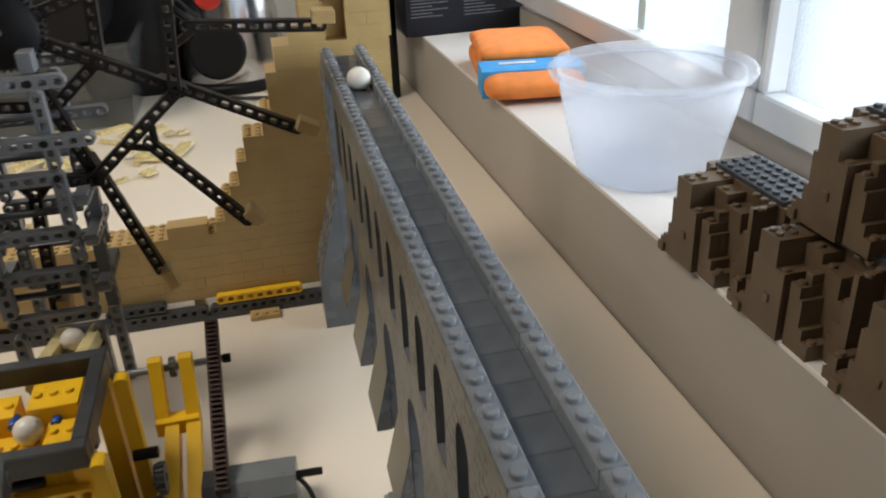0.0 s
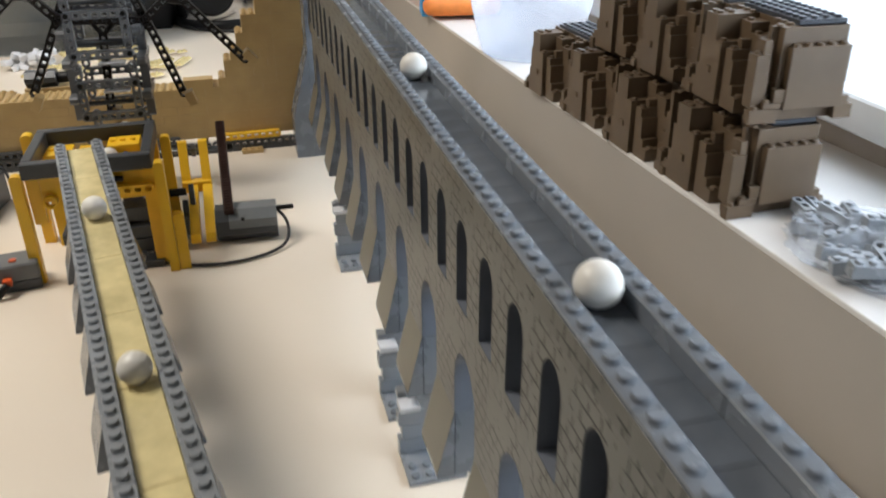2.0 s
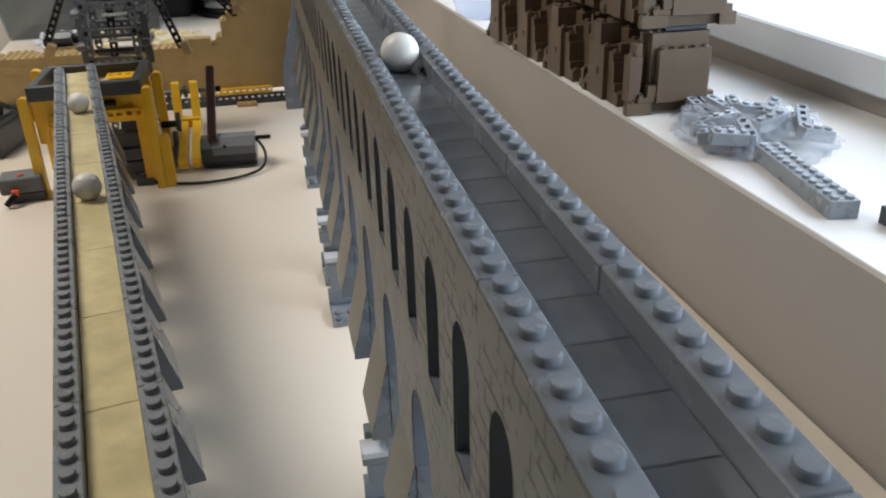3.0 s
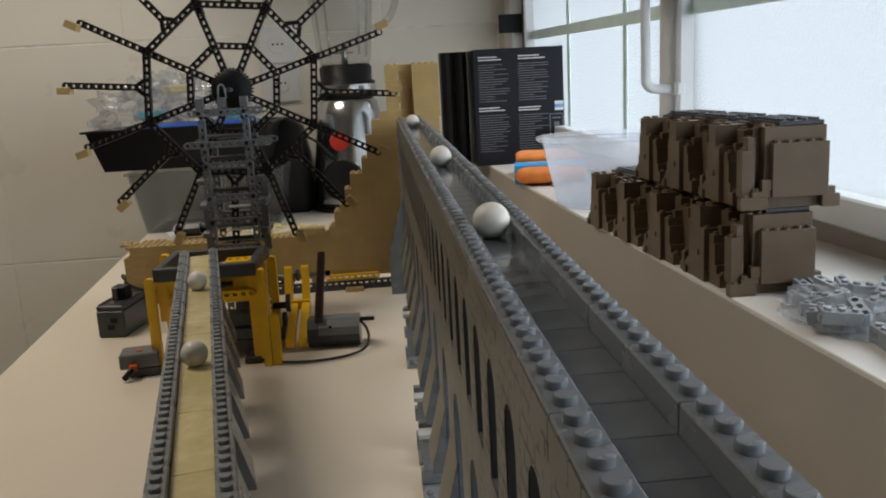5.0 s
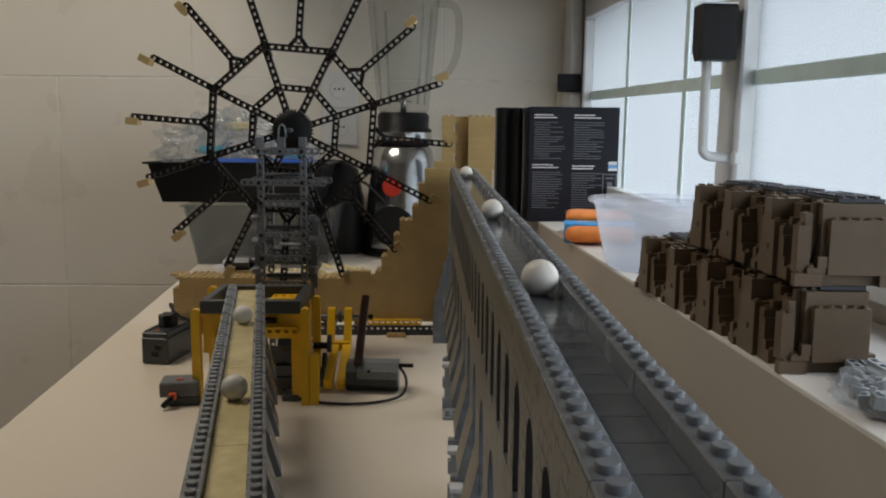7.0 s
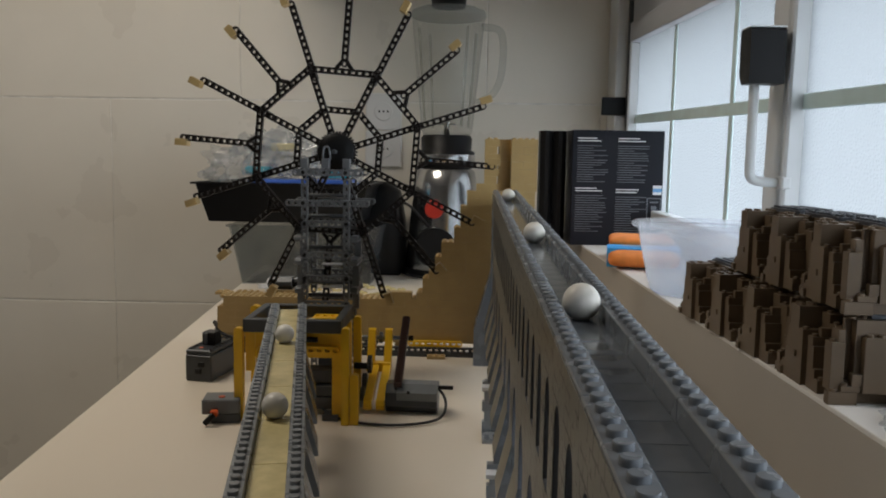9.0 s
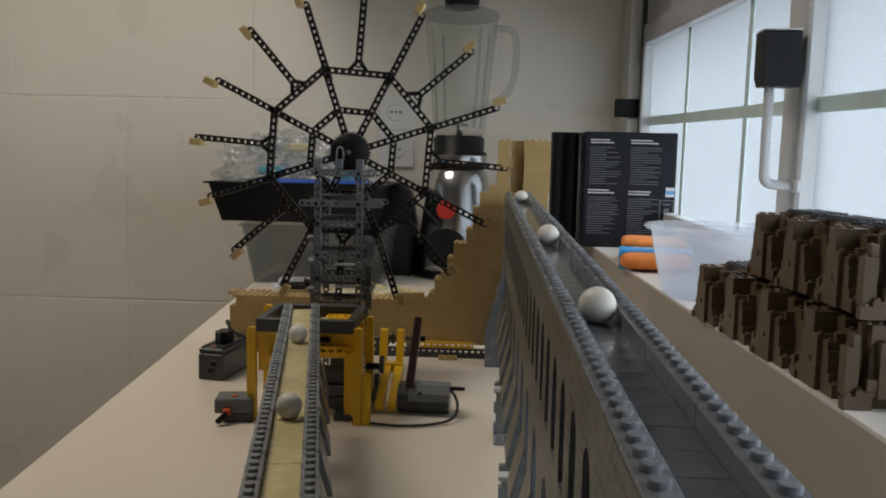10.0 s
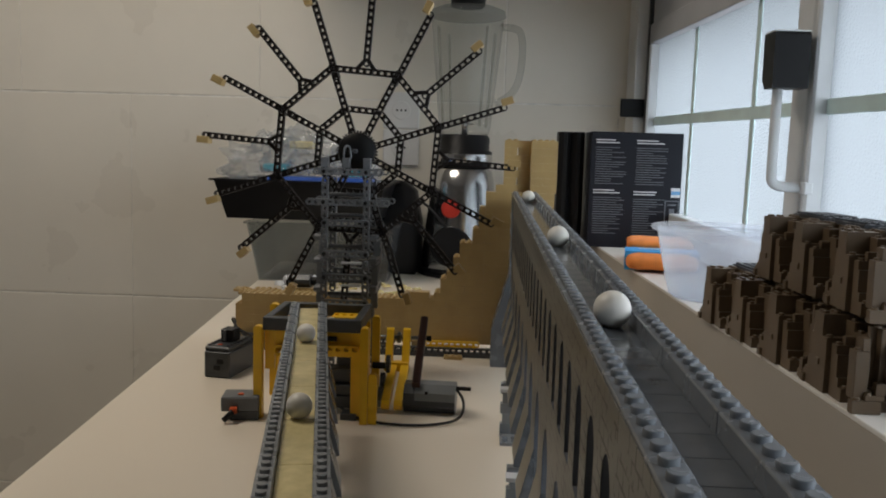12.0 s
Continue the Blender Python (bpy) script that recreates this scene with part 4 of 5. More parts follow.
for x, z in ((0.016, 0.012), (0.020, 0.020)):
    part("latch", Geo().box(x - 0.004, x + 0.004, -0.0012, 0.0005, z - 0.003, z + 0.003, 0.0005), M_BLACK, bt)
tube("cable", [(0.016, 0.044, 0.05), (0.012, 0.06, 0.058), (-0.004, 0.075, 0.055), (0.0, 0.1, 0.03), (0.02, 0.14, 0.015)], 0.0014, M_RUBBER, bt)
tube("cable", [(0.02, 0.04, 0.048), (0.04, 0.045, 0.046), (0.052, 0.03, 0.03), (0.062, 0.01, 0.02)], 0.0014, M_RUBBER, bt)

sw = thing("pole_switch", pose(-0.2985, 0.322, 0, 0, 0, 8), "grey switch block with an orange knob and black lever", "switch")
part("body", Geo().box(0, 0.036, 0.004, 0.032, 0.009, 0.0235, 0.0012), M_TOWER, sw)
part("foot", Geo().box(0.008, 0.036, 0.005, 0.031, 0.0, 0.0092, 0.001), M_DARK, sw)
part("button", Geo().cyl((0.018, 0.014, 0.0232), (0.018, 0.014, 0.0246), 0.003), M_RED, sw)
part("knob", Geo().box(0.009, 0.016, -0.002, 0.004, 0.0085, 0.0145, 0.0008), M_RED, sw, "orange knob")
part("lever", Geo().cyl((0.0125, -0.003, 0.0115), (0.004, -0.005, 0.003), 0.0028), M_BLACK, sw)

# ---- bits behind the wheel ----
lb = thing("tan_ledge", pose(-0.380, 0.64, 0), "low tan stepped toy brick ledge with studs", "brick ledge")
bricks(lb, 0, 0.12, 0.0, 5, 0.05, M_TAN, 50)
bricks(lb, 0, 0.06, 5 * BR, 1, 0.03, M_TAN, 51)
stud_rows(lb, 0, 0.056, 0, 3, 6 * BR, M_TAN)
stud_rows(lb, 0.064, 0.12, 0, 4, 5 * BR, M_TAN)
rnd = random.Random(17)
for i in range(34):
    nx, ny = rnd.choice((1, 2, 2, 4)), rnd.choice((1, 2))
    x, y = rnd.uniform(0.0, 0.088), rnd.uniform(0.0, 0.032)
    z = 6 * BR + 0.0018 + 0.0045 * (i % 3) if x < 0.056 else 5 * BR + 0.0018 + 0.0045 * (i % 2)
    g = Geo()
    g.m = pose(x, y, z, rnd.uniform(-5, 5), rnd.uniform(-5, 5), rnd.choice((0, 90, rnd.uniform(0, 180))))
    g.box(0, nx * S, 0, ny * S, 0, P + 0.001)
    for u in range(nx):
        for v in range(ny):
            g.stud((u + 0.5) * S, (v + 0.5) * S, P + 0.001, 8)
    part("loose_plate", g, M_TAN, lb)
mo = thing("second_motor", pose(-0.318, 0.668, 0.077), "dark grey motor resting on the tan ledge", "motor")
part("body", rounded(0, 0.032, 0, 0.024, 0.0, 0.017, 0.006), M_DARK, mo)
part("nose", Geo().cyl((0.032, 0.012, 0.008), (0.052, 0.012, 0.008), 0.006), M_BLACK, mo)
part("shelf", Geo().box(-0.002, 0.055, 0.0, 0.026, -0.019, -0.0002), M_TAN, mo)
ra = thing("loose_tan_plates", pose(-0.36, 1.02, 0), "loose pale tan plates scattered on the worktop", "plates")
rnd = random.Random(5)
for i in range(26):
    x, y, a = rnd.uniform(-0.02, 0.2), rnd.uniform(-0.06, 0.16), rnd.uniform(0, 180)
    g = Geo()
    g.m = pose(x, y, 0.0005 + 0.0034 * (i % 3), 0, 0, a)
    w, d = rnd.choice((0.016, 0.032, 0.048)), rnd.choice((0.008, 0.016))
    g.box(0, w, 0, d, 0, P)
    for u in range(int(w / S)):
        for v in range(int(d / S)):
            g.stud((u + 0.5) * S, (v + 0.5) * S, P, 8)
    part("plate", g, M_CREAM, ra)

# ---- rock panels on the ledge ----


def rock_mesh():
    """A moulded rock panel, ten studs along y: stepped slabs facing -x with grooves and deep recesses between."""
    g = Geo()
    H, D, L = BR, 0.064, 0.086
    g.box(0.031, D, 0.0002, L - 0.0002, 0.0, 6 * H)
    # (distance from the far end, height in bricks) outlines, and the depth of each slab's face
    slab = [(0.0005, 0), (0.0005, 1), (0.004, 1), (0.004, 1.33), (0.009, 1.33), (0.009, 2.33), (0.0125, 2.33), (0.0125, 4.33), (0.016, 4.33), (0.016, 6), (0.033, 6), (0.033, 4.33), (0.041, 4.33), (0.041, 0)]
    second = [(0.0435, 0), (0.0435, 4), (0.052, 4), (0.052, 3.33), (0.0545, 3.33), (0.0545, 1.67), (0.058, 1.67), (0.058, 1), (0.064, 1), (0.064, 0)]
    recess = [(0.034, 0), (0.034, 5.67), (0.048, 5.67), (0.048, 5), (0.064, 5), (0.064, 3.67), (0.072, 3.67), (0.072, 0)]
    near = [(0.064, 0), (0.064, 1.67), (0.068, 1.67), (0.068, 2.67), (0.072, 2.67), (0.072, 4.33), (0.0755, 4.33), (0.0755, 6), (0.079, 6), (0.079, 0)]
    low = [(0.0765, 0), (0.0765, 0.67), (0.080, 0.67), (0.080, 1.67), (0.0857, 1.67), (0.0857, 0)]
    for poly, x in ((slab, 0.002), (second, 0.005), (recess, 0.018), (near, 0.015), (low, 0.006)):
        g.prism([(L - a, h * H) for a, h in poly], x, 0.0315)
    # a few proud lips on the faces
    for a, b, z0, z1, x in ((0.0, 0.007, 0.0, 0.67, 0.0), (0.026, 0.031, 2.0, 2.5, 0.0008), (0.046, 0.0515, 4.0, 4.67, 0.011), (0.068, 0.072, 2.0, 3.33, 0.0175)):
        g.box(x, 0.03, L - b, L - a, z0 * H, z1 * H)
    for a, x, h in ((0.0205, 0.006, 6), (0.0265, 0.006, 6), (0.0205, 0.014, 6), (0.0265, 0.014, 6), (0.0475, 0.0085, 4), (0.0375, 0.0055, 4.33), (0.0615, 0.009, 1), (0.081, 0.019, 6), (0.083, 0.0095, 1.67), (0.040, 0.0215, 5.67), (0.052, 0.0215, 5)):
        g.stud(x, L - a, h * H, 10)
    for k in range(9):
        if k not in (3, 4, 5):
            g.stud(0.0275, 0.008 + k * S, 6 * H, 8)
    return g


def rock_end(g):
    """The stepped near end: fins, a low opening under a studded panel, a recess beside it."""
    H = BR
    g.box(0.001, 0.0205, -0.0060, 0.001, 0, 0.95 * H)
    g.box(0.0095, 0.0225, -0.0058, 0.001, 0.95 * H, 1.35 * H)
    g.box(0.0165, 0.0236, -0.0056, 0.001, 1.35 * H, 2.2 * H)
    g.box(0.003, 0.0125, -0.0020, 0.009, 0.95 * H, 4.4 * H)
    g.box(0.0075, 0.0125, -0.0010, 0.009, 4.4 * H, 5.3 * H)
    g.box(0.0595, 0.0725, -0.0060, 0.001, 0, 0.95 * H)
    g.box(0.0600, 0.0690, -0.0058, 0.001, 0.95 * H, 1.5 * H)
    g.box(0.0235, 0.0637, -0.0065, 0.001, 0.85 * H, 4.85 * H)
    g.box(0.0195, 0.0637, -0.0005, 0.010, 0.90 * H, 6 * H)
    for i in range(5):
        g.stud(0.0276 + i * S, -0.0032, 4.85 * H)
    for x, z in ((0.005, 0.95), (0.0125, 1.35), (0.006, 4.4)):
        g.stud(x, -0.003 if z < 4 else 0.003, z * H)
    return g


def rock(m, near, plate):
    t = thing("rock_panel", m, "dark tan moulded rock panel with a dark studded top", "rock panel", "stacked rock panels")
    g = rock_mesh()
    if near:
        rock_end(g)
    part("body", g, M_ROCK, t)
    top = Geo().box(0.0312, 0.0638, 0.004, 0.076, 6 * BR + 0.0001, 6 * BR + P)
    for i in range(4):
        for j in range(9):
            top.stud(0.0352 + i * S, 0.008 + j * S, 6 * BR + P)
    part("top_plate", top, M_PLATE if plate else M_ROCK, t, "dark blue-grey studded plate")
    return t


for i in range(4):
    rock(pose(0.1875 + 0.004 * i, 0.455 - 0.084 * (i + 1), SILL + 0.0015, 0, 0, (1.6, 0.6, 1.2, 0)[i]) @ Matrix.Diagonal((1, 0.975, 1, 1)), i == 3, True)
for i in range(3):
    rock(pose(0.2115 - 0.001 * i, 0.282 - 0.0785 * i, SILL + 0.0017 + 6 * BR + P, 0, 0, (1.5, 0.4, -3.0)[i]) @ Matrix.Diagonal((1, 0.9, 1, 1)), i == 2, True)

# ---- bowl, cloth ----
bw = thing("plastic_bowl", pose(0.2395, 0.588, SILL + 0.0016), "milky translucent plastic bowl with a flared rim on the ledge", "bowl")
g = Geo()
out = [(0.050, 0.0), (0.0555, 0.004), (0.060, 0.02), (0.068, 0.055), (0.0735, 0.084)]
g.lathe([(0.001, 0.0)] + out + [(r - 0.0012, z) for r, z in reversed(out[1:])] + [(0.049, 0.002), (0.001, 0.002)], 64, False)
part("wall", g, M_BOWL, bw)
g = Geo()
g.lathe([(0.0725, 0.082), (0.0795, 0.083), (0.081, 0.0865), (0.0795, 0.0893), (0.074, 0.0895), (0.0722, 0.0865), (0.0725, 0.082)], 64, False)
part("rim", g, M_BOWL, bw)

cl = thing("folded_cloth", pose(0.1655, 0.80, SILL + 0.0015, 0, 0, -9), "folded orange cleaning cloths in a blue paper band", "cloth")


def pillow(w, dd, z0, h, seed, flat=0.22, n=40):
    """A soft folded pad: a rounded block with slight wrinkles."""
    g = Geo()
    pw = lambda v, e: math.copysign(abs(v) ** e, v)
    vs, fs = [], []
    for i in range(n // 2 + 1):
        b = -math.pi / 2 + math.pi * i / (n // 2)
        for j in range(n):
            a = 2 * math.pi * j / n
            x, y, z = pw(math.cos(b), 0.5) * pw(math.cos(a), flat), pw(math.cos(b), 0.5) * pw(math.sin(a), flat), pw(math.sin(b), 0.7)
            q = noise.noise(Vector((x * 2.5, y * 2.5, seed))) * 0.0016
            vs.append((w / 2 * (1 + x) + q, dd / 2 * (1 + y) + q, z0 + h / 2 * (1 + z) + (q if z > 0 else 0)))
    for i in range(n // 2):
        for j in range(n):
            k = (j + 1) % n
            fs.append((i * n + j, i * n + k, (i + 1) * n + k, (i + 1) * n + j))
    g.weld = True
    return g.add(vs, fs, True)


part("layer", pillow(0.108, 0.215, 0.0, 0.029, 1), M_CLOTH, cl)
back = part("layer", pillow(0.104, 0.14, 0.0, 0.018, 4), M_CLOTH, cl)
place(back, pose(0.002, 0.072, 0.0265, -1.5, 0, 0))
band = Geo()
band.prism([(0.034, 0.0005), (0.076, 0.0005), (0.076, 0.031), (0.068, 0.0325), (0.042, 0.0315), (0.034, 0.0295)], -0.0012, 0.109)
part("paper_band", band, M_BAND, cl, "blue paper band")
part("band_print", Geo().box(0.02, 0.06, 0.05, 0.058, 0.0322, 0.0328, 0), M_LABEL, cl)

# ---- cartons ----
bx = thing("lamp_carton", pose(0.152, 1.165, SILL + 0.0015, 0, 0, 2), "glossy dark blue carton printed with columns of small text", "carton")
part("body", Geo().box(0, 0.184, 0, 0.09, 0, 0.2225, 0.0012), M_CARTON, bx)
rnd = random.Random(3)
for cx, top in ((0.006, 0.206), (0.084, 0.206), (0.004, 0.110), (0.082, 0.108)):
    for i in range(2):
        part("print_heading", Geo().box(cx + 0.004, cx + rnd.uniform(0.035, 0.06), -0.0006, 0.0, top - i * 0.005, top + 0.002 - i * 0.005, 0), M_LABEL, bx)
    for i in range(16):
        z = top - 0.014 - i * 0.0046
        part("print_line", Geo().box(cx + 0.004, cx + rnd.choice((0.062, 0.064, 0.05, 0.058, 0.035)), -0.0005, 0.0, z, z + 0.0014, 0), M_PRINT, bx)
part("label", Geo().box(0.158, 0.175, -0.0007, 0.0, 0.100, 0.118, 0), M_LABEL, bx)
part("label", Geo().box(0.158, 0.175, -0.0010, -0.0008, 0.105, 0.112, 0), M_LABELBLUE, bx)
g = Geo()
for a in ((0.147, 0.149, 0.055, 0.094), (0.173, 0.175, 0.055, 0.094), (0.147, 0.175, 0.092, 0.094), (0.153, 0.169, 0.084, 0.087), (0.156, 0.166, 0.068, 0.078)):
    g.box(a[0], a[1], -0.0007, 0.0, a[2], a[3], 0)
part("symbol", g, M_PRINT, bx)
b2 = thing("standing_carton", pose(0.094, 1.2, 0.0, 0, 0, 2), "tall black carton with rounded ribs standing in the corner", "carton")
for x in (0.0, 0.026):
    part("rib", rounded(0, 0.318, x, x + 0.0255, 0, 0.05, 0.009), M_BLACK, b2)
for ob in b2.children:
    ob.matrix_local = basis((0, 0, 0), (0, 0, 1), (0, 1, 0)) @ pose(0, 0, 0)
for x, z in ((0.013, 0.24), (0.039, 0.235)):
    g = Geo()
    g.m = basis((-x, -0.0, z), (0, 0, 1), (0, -1, 0))
    g.add([(0.03 * math.cos(i * math.pi / 8), 0.0055 * math.sin(i * math.pi / 8), 0.0004) for i in range(16)], [tuple(range(16))])
    part("oval_print", g, M_PRINT, b2)

# ---- jug blender ----
jb = thing("jug_blender", pose(-0.098, 1.41, 0), "steel jug blender with a clear glass jug and black collar", "blender")
g = Geo()
g.lathe([(0.086, 0.012), (0.089, 0.02), (0.086, 0.06), (0.078, 0.14), (0.070, 0.2), (0.064, 0.232), (0.056, 0.24)], 56)
part("base", g, M_CHROME, jb, "polished steel motor base")
part("foot_ring", Geo().lathe([(0.090, 0.0), (0.096, 0.003), (0.095, 0.014), (0.088, 0.018)], 48), M_BLACK, jb)
g = Geo()
g.lathe([(0.059, 0.2405), (0.063, 0.245), (0.063, 0.275), (0.056, 0.279), (0.057, 0.305), (0.052, 0.312)], 40)
part("collar", g, M_BLACK, jb, "black collar")
part("steel_ring", Geo().lathe([(0.0635, 0.252), (0.0642, 0.255), (0.0642, 0.266), (0.0635, 0.269)], 40, False), M_CHROME, jb)
g = Geo()
g.m = basis((-0.020, -0.078, 0.069), (1, 0, 0), (0, -0.98, 0.2))
g.lathe([(0.044, -0.03), (0.044, 0.008), (0.040, 0.013)], 36)
part("dial", g, M_BLACK, jb, "black speed dial")
g = Geo()
g.m = basis((-0.022, -0.074, 0.1515), (1, 0, 0), (0, -0.98, 0.2))
g.lathe([(0.021, -0.012), (0.021, 0.002), (0.018, 0.003)], 28)
part("badge", g, M_BADGE, jb, "round red badge")
g = Geo()
g.lathe([(0.046, 0.313), (0.053, 0.3135), (0.057, 0.325), (0.064, 0.4), (0.073, 0.49), (0.079, 0.555), (0.080, 0.566)], 56, False)
part("jug", g, M_GLASS, jb, "clear glass jug")
ribs = Geo()
for k in range(4):
    a = radians(35 + 90 * k)
    ribs.cyl((math.cos(a) * 0.057, math.sin(a) * 0.057, 0.33), (math.cos(a) * 0.075, math.sin(a) * 0.075, 0.54), 0.003, 8)
part("jug_ribs", ribs, M_GLASS, jb)
part("lid", Geo().lathe([(0.080, 0.5665), (0.0835, 0.569), (0.081, 0.58), (0.06, 0.588)], 48), M_TUB, jb)
part("lid_knob", Geo().lathe([(0.033, 0.5885), (0.037, 0.591), (0.039, 0.612), (0.035, 0.617)], 32), M_BLACK, jb)
part("blade", Geo().box(-0.02, 0.02, -0.002, 0.002, 0.335, 0.338).cyl((0, 0, 0.3135), (0, 0, 0.355), 0.007), M_CHROME, jb)
tube("handle", [(0.074, -0.01, 0.545), (0.108, -0.015, 0.548), (0.122, -0.016, 0.52), (0.120, -0.016, 0.45), (0.108, -0.014, 0.41), (0.085, -0.012, 0.39), (0.064, -0.01, 0.382)], 0.008, M_GLASS, jb, "glass handle")
tube("cable", [(-0.07, 0.02, 0.03), (-0.1, -0.03, 0.005), (-0.02, -0.13, 0.005), (0.06, -0.15, 0.006)], 0.003, M_RUBBER, jb)

# ---- dark appliance beside the blender ----
ap = thing("dark_appliance", pose(-0.335, 1.36, 0), "glossy black rounded kitchen appliance beside the blender", "appliance")
g = Geo()
n = 24
for z0, z1, k0, k1 in ((0.004, 0.02, 0.94, 1.0), (0.02, 0.12, 1.0, 0.96), (0.12, 0.185, 0.96, 0.80), (0.185, 0.205, 0.80, 0.5), (0.205, 0.208, 0.5, 0.02)):
    ring = lambda k, z: [(0.075 + 0.075 * k * math.copysign(abs(math.cos(2 * math.pi * i / n)) ** 0.5, math.cos(2 * math.pi * i / n)), 0.06 + 0.06 * k * math.copysign(abs(math.sin(2 * math.pi * i / n)) ** 0.5, math.sin(2 * math.pi * i / n)), z) for i in range(n)]
    g.add(ring(k0, z0) + ring(k1, z1), [(i, (i + 1) % n, n + (i + 1) % n, n + i) for i in range(n)], True)
g.weld = True
part("body", g, M_BLACK, ap)
part("foot", Geo().box(0.012, 0.138, 0.01, 0.11, 0.0, 0.0045, 0.001), M_BLACK, ap)
tube("cable", [(0.13, 0.02, 0.16), (0.15, -0.02, 0.17), (0.19, -0.03, 0.13), (0.215, -0.02, 0.1), (0.235, 0.0, 0.05), (0.24, 0.0, 0.006)], 0.003, M_RUBBER, ap, "dark power cable")

# ---- trays and tubs behind the wheel ----
bn = thing("black_tray", pose(-0.585, 1.17, 0.0), "black plastic tray full of bagged parts, raised on clear tubs", "tray")
g = Geo()


def tub(g, w, d, h, lip, taper=0.02, t=0.002):
    lo, hi = [(taper, taper), (w - taper, taper), (w - taper, d - taper), (taper, d - taper)], [(0, 0), (w, 0), (w, d), (0, d)]
    ins = lambda q, k: [(x + (k if x < w / 2 else -k), y + (k if y < d / 2 else -k)) for x, y in q]
    rings = [[(x, y, 0) for x, y in lo], [(x, y, h) for x, y in hi], [(x, y, h) for x, y in ins(hi, -lip)], [(x, y, h + 0.004) for x, y in ins(hi, -lip)], [(x, y, h + 0.004) for x, y in ins(hi, t)], [(x, y, t) for x, y in ins(lo, t)]]
    vs = [p for r in rings for p in r]
    fs = [(0, 3, 2, 1), (20, 21, 22, 23)]
    for k in range(5):
        for i in range(4):
            j = (i + 1) % 4
            fs.append((k * 4 + i, k * 4 + j, k * 4 + 4 + j, k * 4 + 4 + i))
    g.add(vs, fs)
    return g


g.m = pose(0, 0, 0.128)
tub(g, 0.34, 0.24, 0.075, 0.008)
part("tray", g, M_BLACK, bn)
g = Geo()
g.m = pose(0.06, 0.02, 0.0)
tub(g, 0.30, 0.21, 0.118, 0.005)
part("clear_tub", g, M_TUB, bn, "clear plastic tub under the tray")
part("blue_sheet", Geo().box(0.10, 0.31, 0.006, 0.1, 0.192, 0.214, 0.006), M_BLUE, bn, "blue packet")
for k in range(3):
    bm = bmesh.new()
    bmesh.ops.create_icosphere(bm, subdivisions=4, radius=1)
    for v in bm.verts:
        n = noise.fractal(v.co * 2.2 + Vector((k * 7, 0, 0)), 0.6, 2.0, 4)
        v.co *= 1 + 0.55 * n
        v.co = Vector((v.co.x * (0.085, 0.075, 0.05)[k], v.co.y * 0.06, max(v.co.z * (0.055, 0.06, 0.05)[k], -0.03))) + Vector(((0.085, 0.15, 0.255)[k], 0.1, (0.235, 0.25, 0.225)[k]))
    me = bpy.data.meshes.new("bag")
    bm.to_mesh(me)
    bm.free()
    me.materials.append(M_BAG)
    part("bag", me, None, bn, "crumpled clear plastic bag")
for x, z, m in ((0.13, 0.27, M_CREAM), (0.075, 0.222, M_CYAN), (0.24, 0.215, M_CYAN)):
    part("bagged_part", Geo().box(x, x + 0.05, 0.085, 0.12, z, z + 0.016, 0.003), m, bn)
wb = thing("white_parts_heap", pose(-0.44, 1.1, 0), "heap of small white plastic parts", "parts heap")
rnd = random.Random(8)
for i in range(40):
    g = Geo()
    g.m = pose(rnd.uniform(0, 0.07), rnd.uniform(0, 0.04), 0.002 + 0.008 * (i // 14), rnd.uniform(-25, 25), rnd.uniform(-25, 25), rnd.uniform(0, 90))
    g.box(-0.006, 0.006, -0.004, 0.004, -0.002, 0.007, 0.0008)
    part("white_part", g, M_LABEL, wb)

# ---- wall socket ----
so = thing("wall_socket", pose(-0.2925, WALL_Y - 0.0005, 0.2705), "white double wall socket plate on the tiles", "socket")
part("plate", Geo().box(0, 0.085, -0.009, 0.0, 0.055, 0.14, 0.003), M_WHITE, so)
part("plate", Geo().box(0, 0.085, -0.009, 0.0, -0.032, 0.053, 0.003), M_WHITE, so)
for z in (0.0975, 0.0105):
    g = Geo()
    g.m = basis((0.0425, -0.009, z), (1, 0, 0), (0, -1, 0))
    g.lathe([(0.019, 0.0015), (0.022, 0.0015), (0.022, -0.003), (0.019, -0.003)], 28, False)
    part("ring", g, M_WHITE, so)
    for x in (-0.01, 0.0, 0.01):
        part("hole", Geo().cyl((0.0425 + x, -0.0105, z), (0.0425 + x, -0.008, z), 0.0024), M_BLACK, so)

# ---- window handle, strap ----
hd = thing("window_handle", pose(0.345, 0.578, 0.236), "pale metal window handle with a black lock box", "handle")
tube("grip", [(0.0, 0.012, 0.0), (-0.034, 0.012, 0.0), (-0.046, 0.012, 0.006), (-0.046, 0.012, 0.02), (-0.046, 0.012, 0.118)], 0.0062, M_ALU, hd)
g = Geo()
g.m = pose(-0.06, -0.012, 0.118)
g.prism([(0.002, 0.0), (0.03, 0.0), (0.04, 0.012), (0.04, 0.066), (0.006, 0.066), (0.002, 0.062)], 0.0, 0.042)
lock = part("lock_box", g, M_BLACK, hd, "black lock box")
g = Geo()
g.m = pose(-0.06, -0.012, 0.118)
g.prism([(0.0398, 0.004), (0.053, 0.014), (0.0398, 0.032)], 0.006, 0.030)
part("hook", g, M_BLACK, lock)
part("cap", Geo().box(-0.0602, -0.0178, -0.008, 0.027, 0.1842, 0.186, 0.0006), M_ALU, hd)
part("bracket", Geo().box(-0.012, 0.0, -0.004, 0.028, -0.008, 0.008, 0.002), M_ALU, hd)
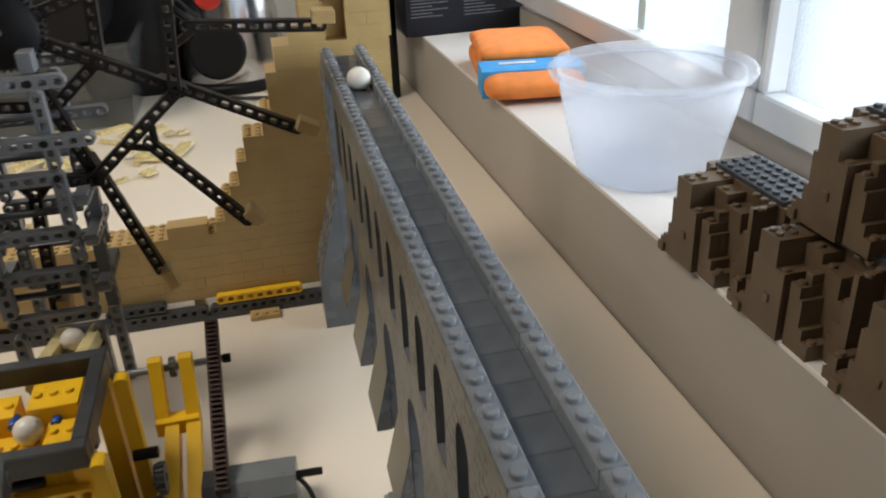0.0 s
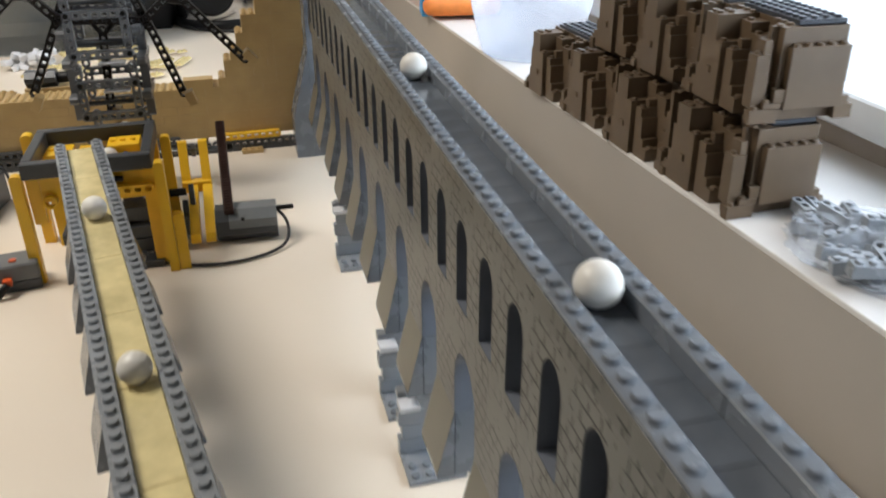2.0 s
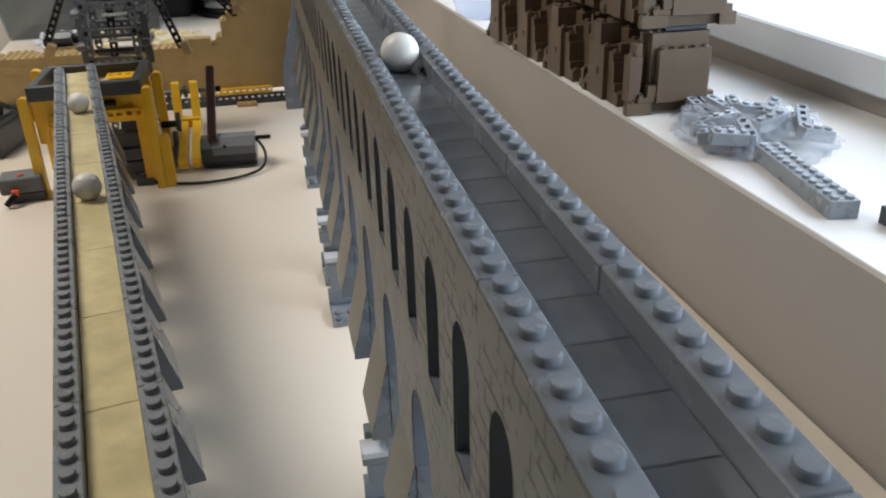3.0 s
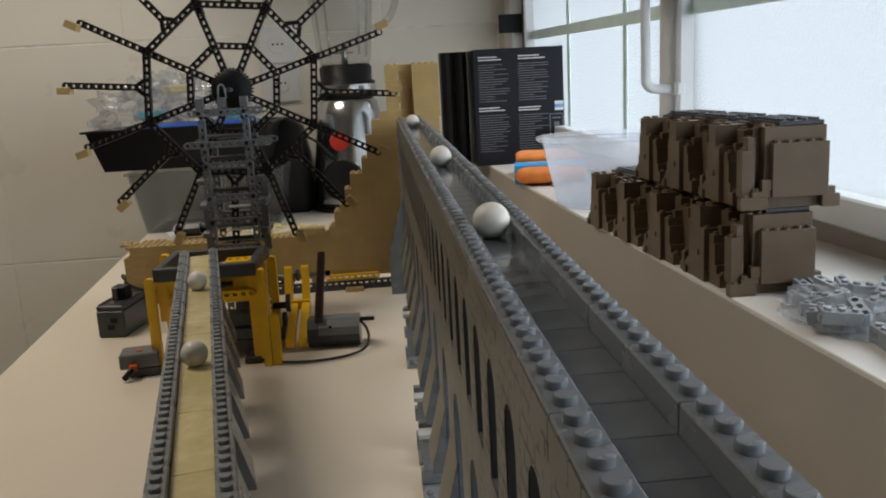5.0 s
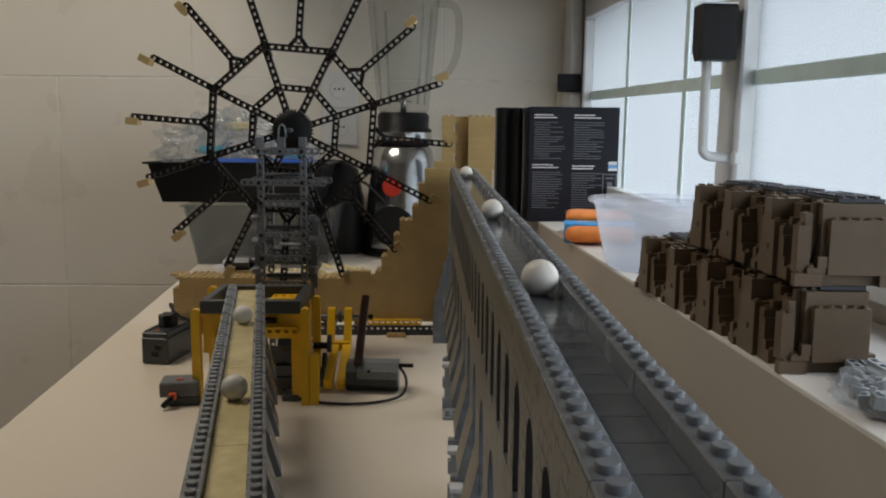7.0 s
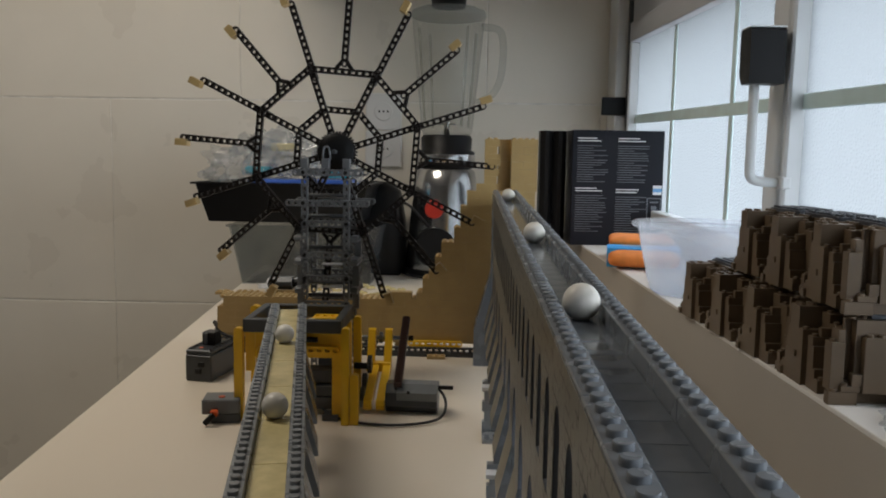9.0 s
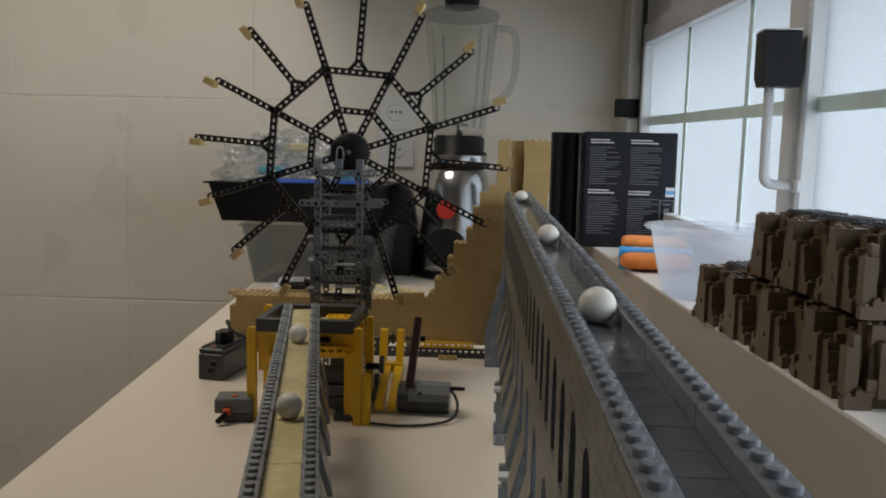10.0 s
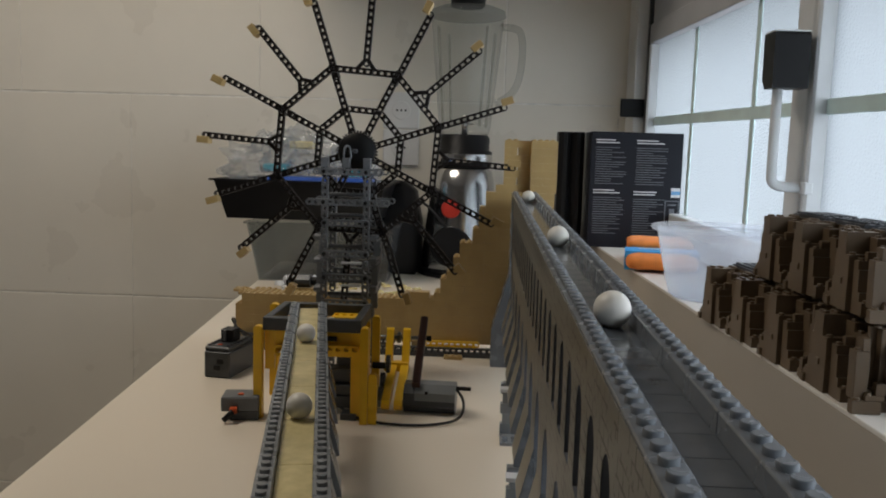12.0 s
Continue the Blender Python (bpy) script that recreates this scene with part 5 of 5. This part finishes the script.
st = solo("black_strap", Geo().box(0, 0.052, -0.006, 0.0, 0, 0.04, 0.002), M_BLACK, "black clip on the white jamb", "clip", m=pose(0.246, WALL_Y - 0.0865, 0.362))

# ---- grey parts on the ledge ----
br = thing("grey_beam_brick", basis((0.236, 0.003, SILL + 0.0016), (-0.15, -1, 0), (0, 0, 1)), "grey studded toy brick beam lying on the ledge", "brick")
part("body", Geo().box(0, 0.096, 0, 0.016, 0, BR), M_PALE, br)
g = Geo()
for i in range(12):
    for j in range(2):
        g.stud((i + 0.5) * S, (j + 0.5) * S, BR)
part("stud_strip", g, M_PALE, br)
hp = thing("grey_parts_heap", pose(0.232, 0.004, SILL + 0.0016), "glossy clear bag of light grey toy parts on the ledge", "parts bag")
rnd = random.Random(21)
for i in range(26):
    g = Geo()
    u, v = rnd.uniform(0, 1), rnd.uniform(0, 1)
    g.m = pose(u * 0.05, v * 0.075, 0.005 + 0.006 * (i // 13), rnd.uniform(-14, 14), rnd.uniform(-14, 14), rnd.uniform(0, 180))
    if i % 3 == 0:
        g.beam(rnd.choice((3, 5, 4)))
    else:
        w = rnd.choice((0.016, 0.024))
        g.box(0, w, 0, 0.008, -0.003, 0.005)
        for k in range(int(w / S)):
            g.stud((k + 0.5) * S, 0.004, 0.005, 8)
    part("grey_part", g, M_PALE, hp)
bm = bmesh.new()
bmesh.ops.create_icosphere(bm, subdivisions=5, radius=1)
for v in bm.verts:
    n = noise.turbulence(v.co * 2.6, 4, True)
    v.co *= 0.86 + 0.2 * n
    v.co = Vector((0.028 + v.co.x * 0.05, 0.04 + v.co.y * 0.062, max(0.0006, 0.004 + v.co.z * 0.013 * (0.7 + 0.6 * n))))
me = bpy.data.meshes.new("film")
bm.to_mesh(me)
bm.free()
me.materials.append(M_BAG)
part("film", me, None, hp, "crumpled clear plastic film")
cy = thing("cyan_piece", pose(0.243, -0.118, SILL + 0.0016), "small cyan and dark grey toy piece on the ledge", "toy part")
part("base", Geo().box(0, 0.024, 0, 0.016, 0, 0.0095), M_DARK, cy)
part("dome", Geo().lathe([(0.006, 0.0096), (0.006, 0.014), (0.004, 0.0175), (0.001, 0.0185)], 16), M_CYAN, cy, "clear cyan cap")
place(cy.children[1], pose(0.008, 0.008, 0))
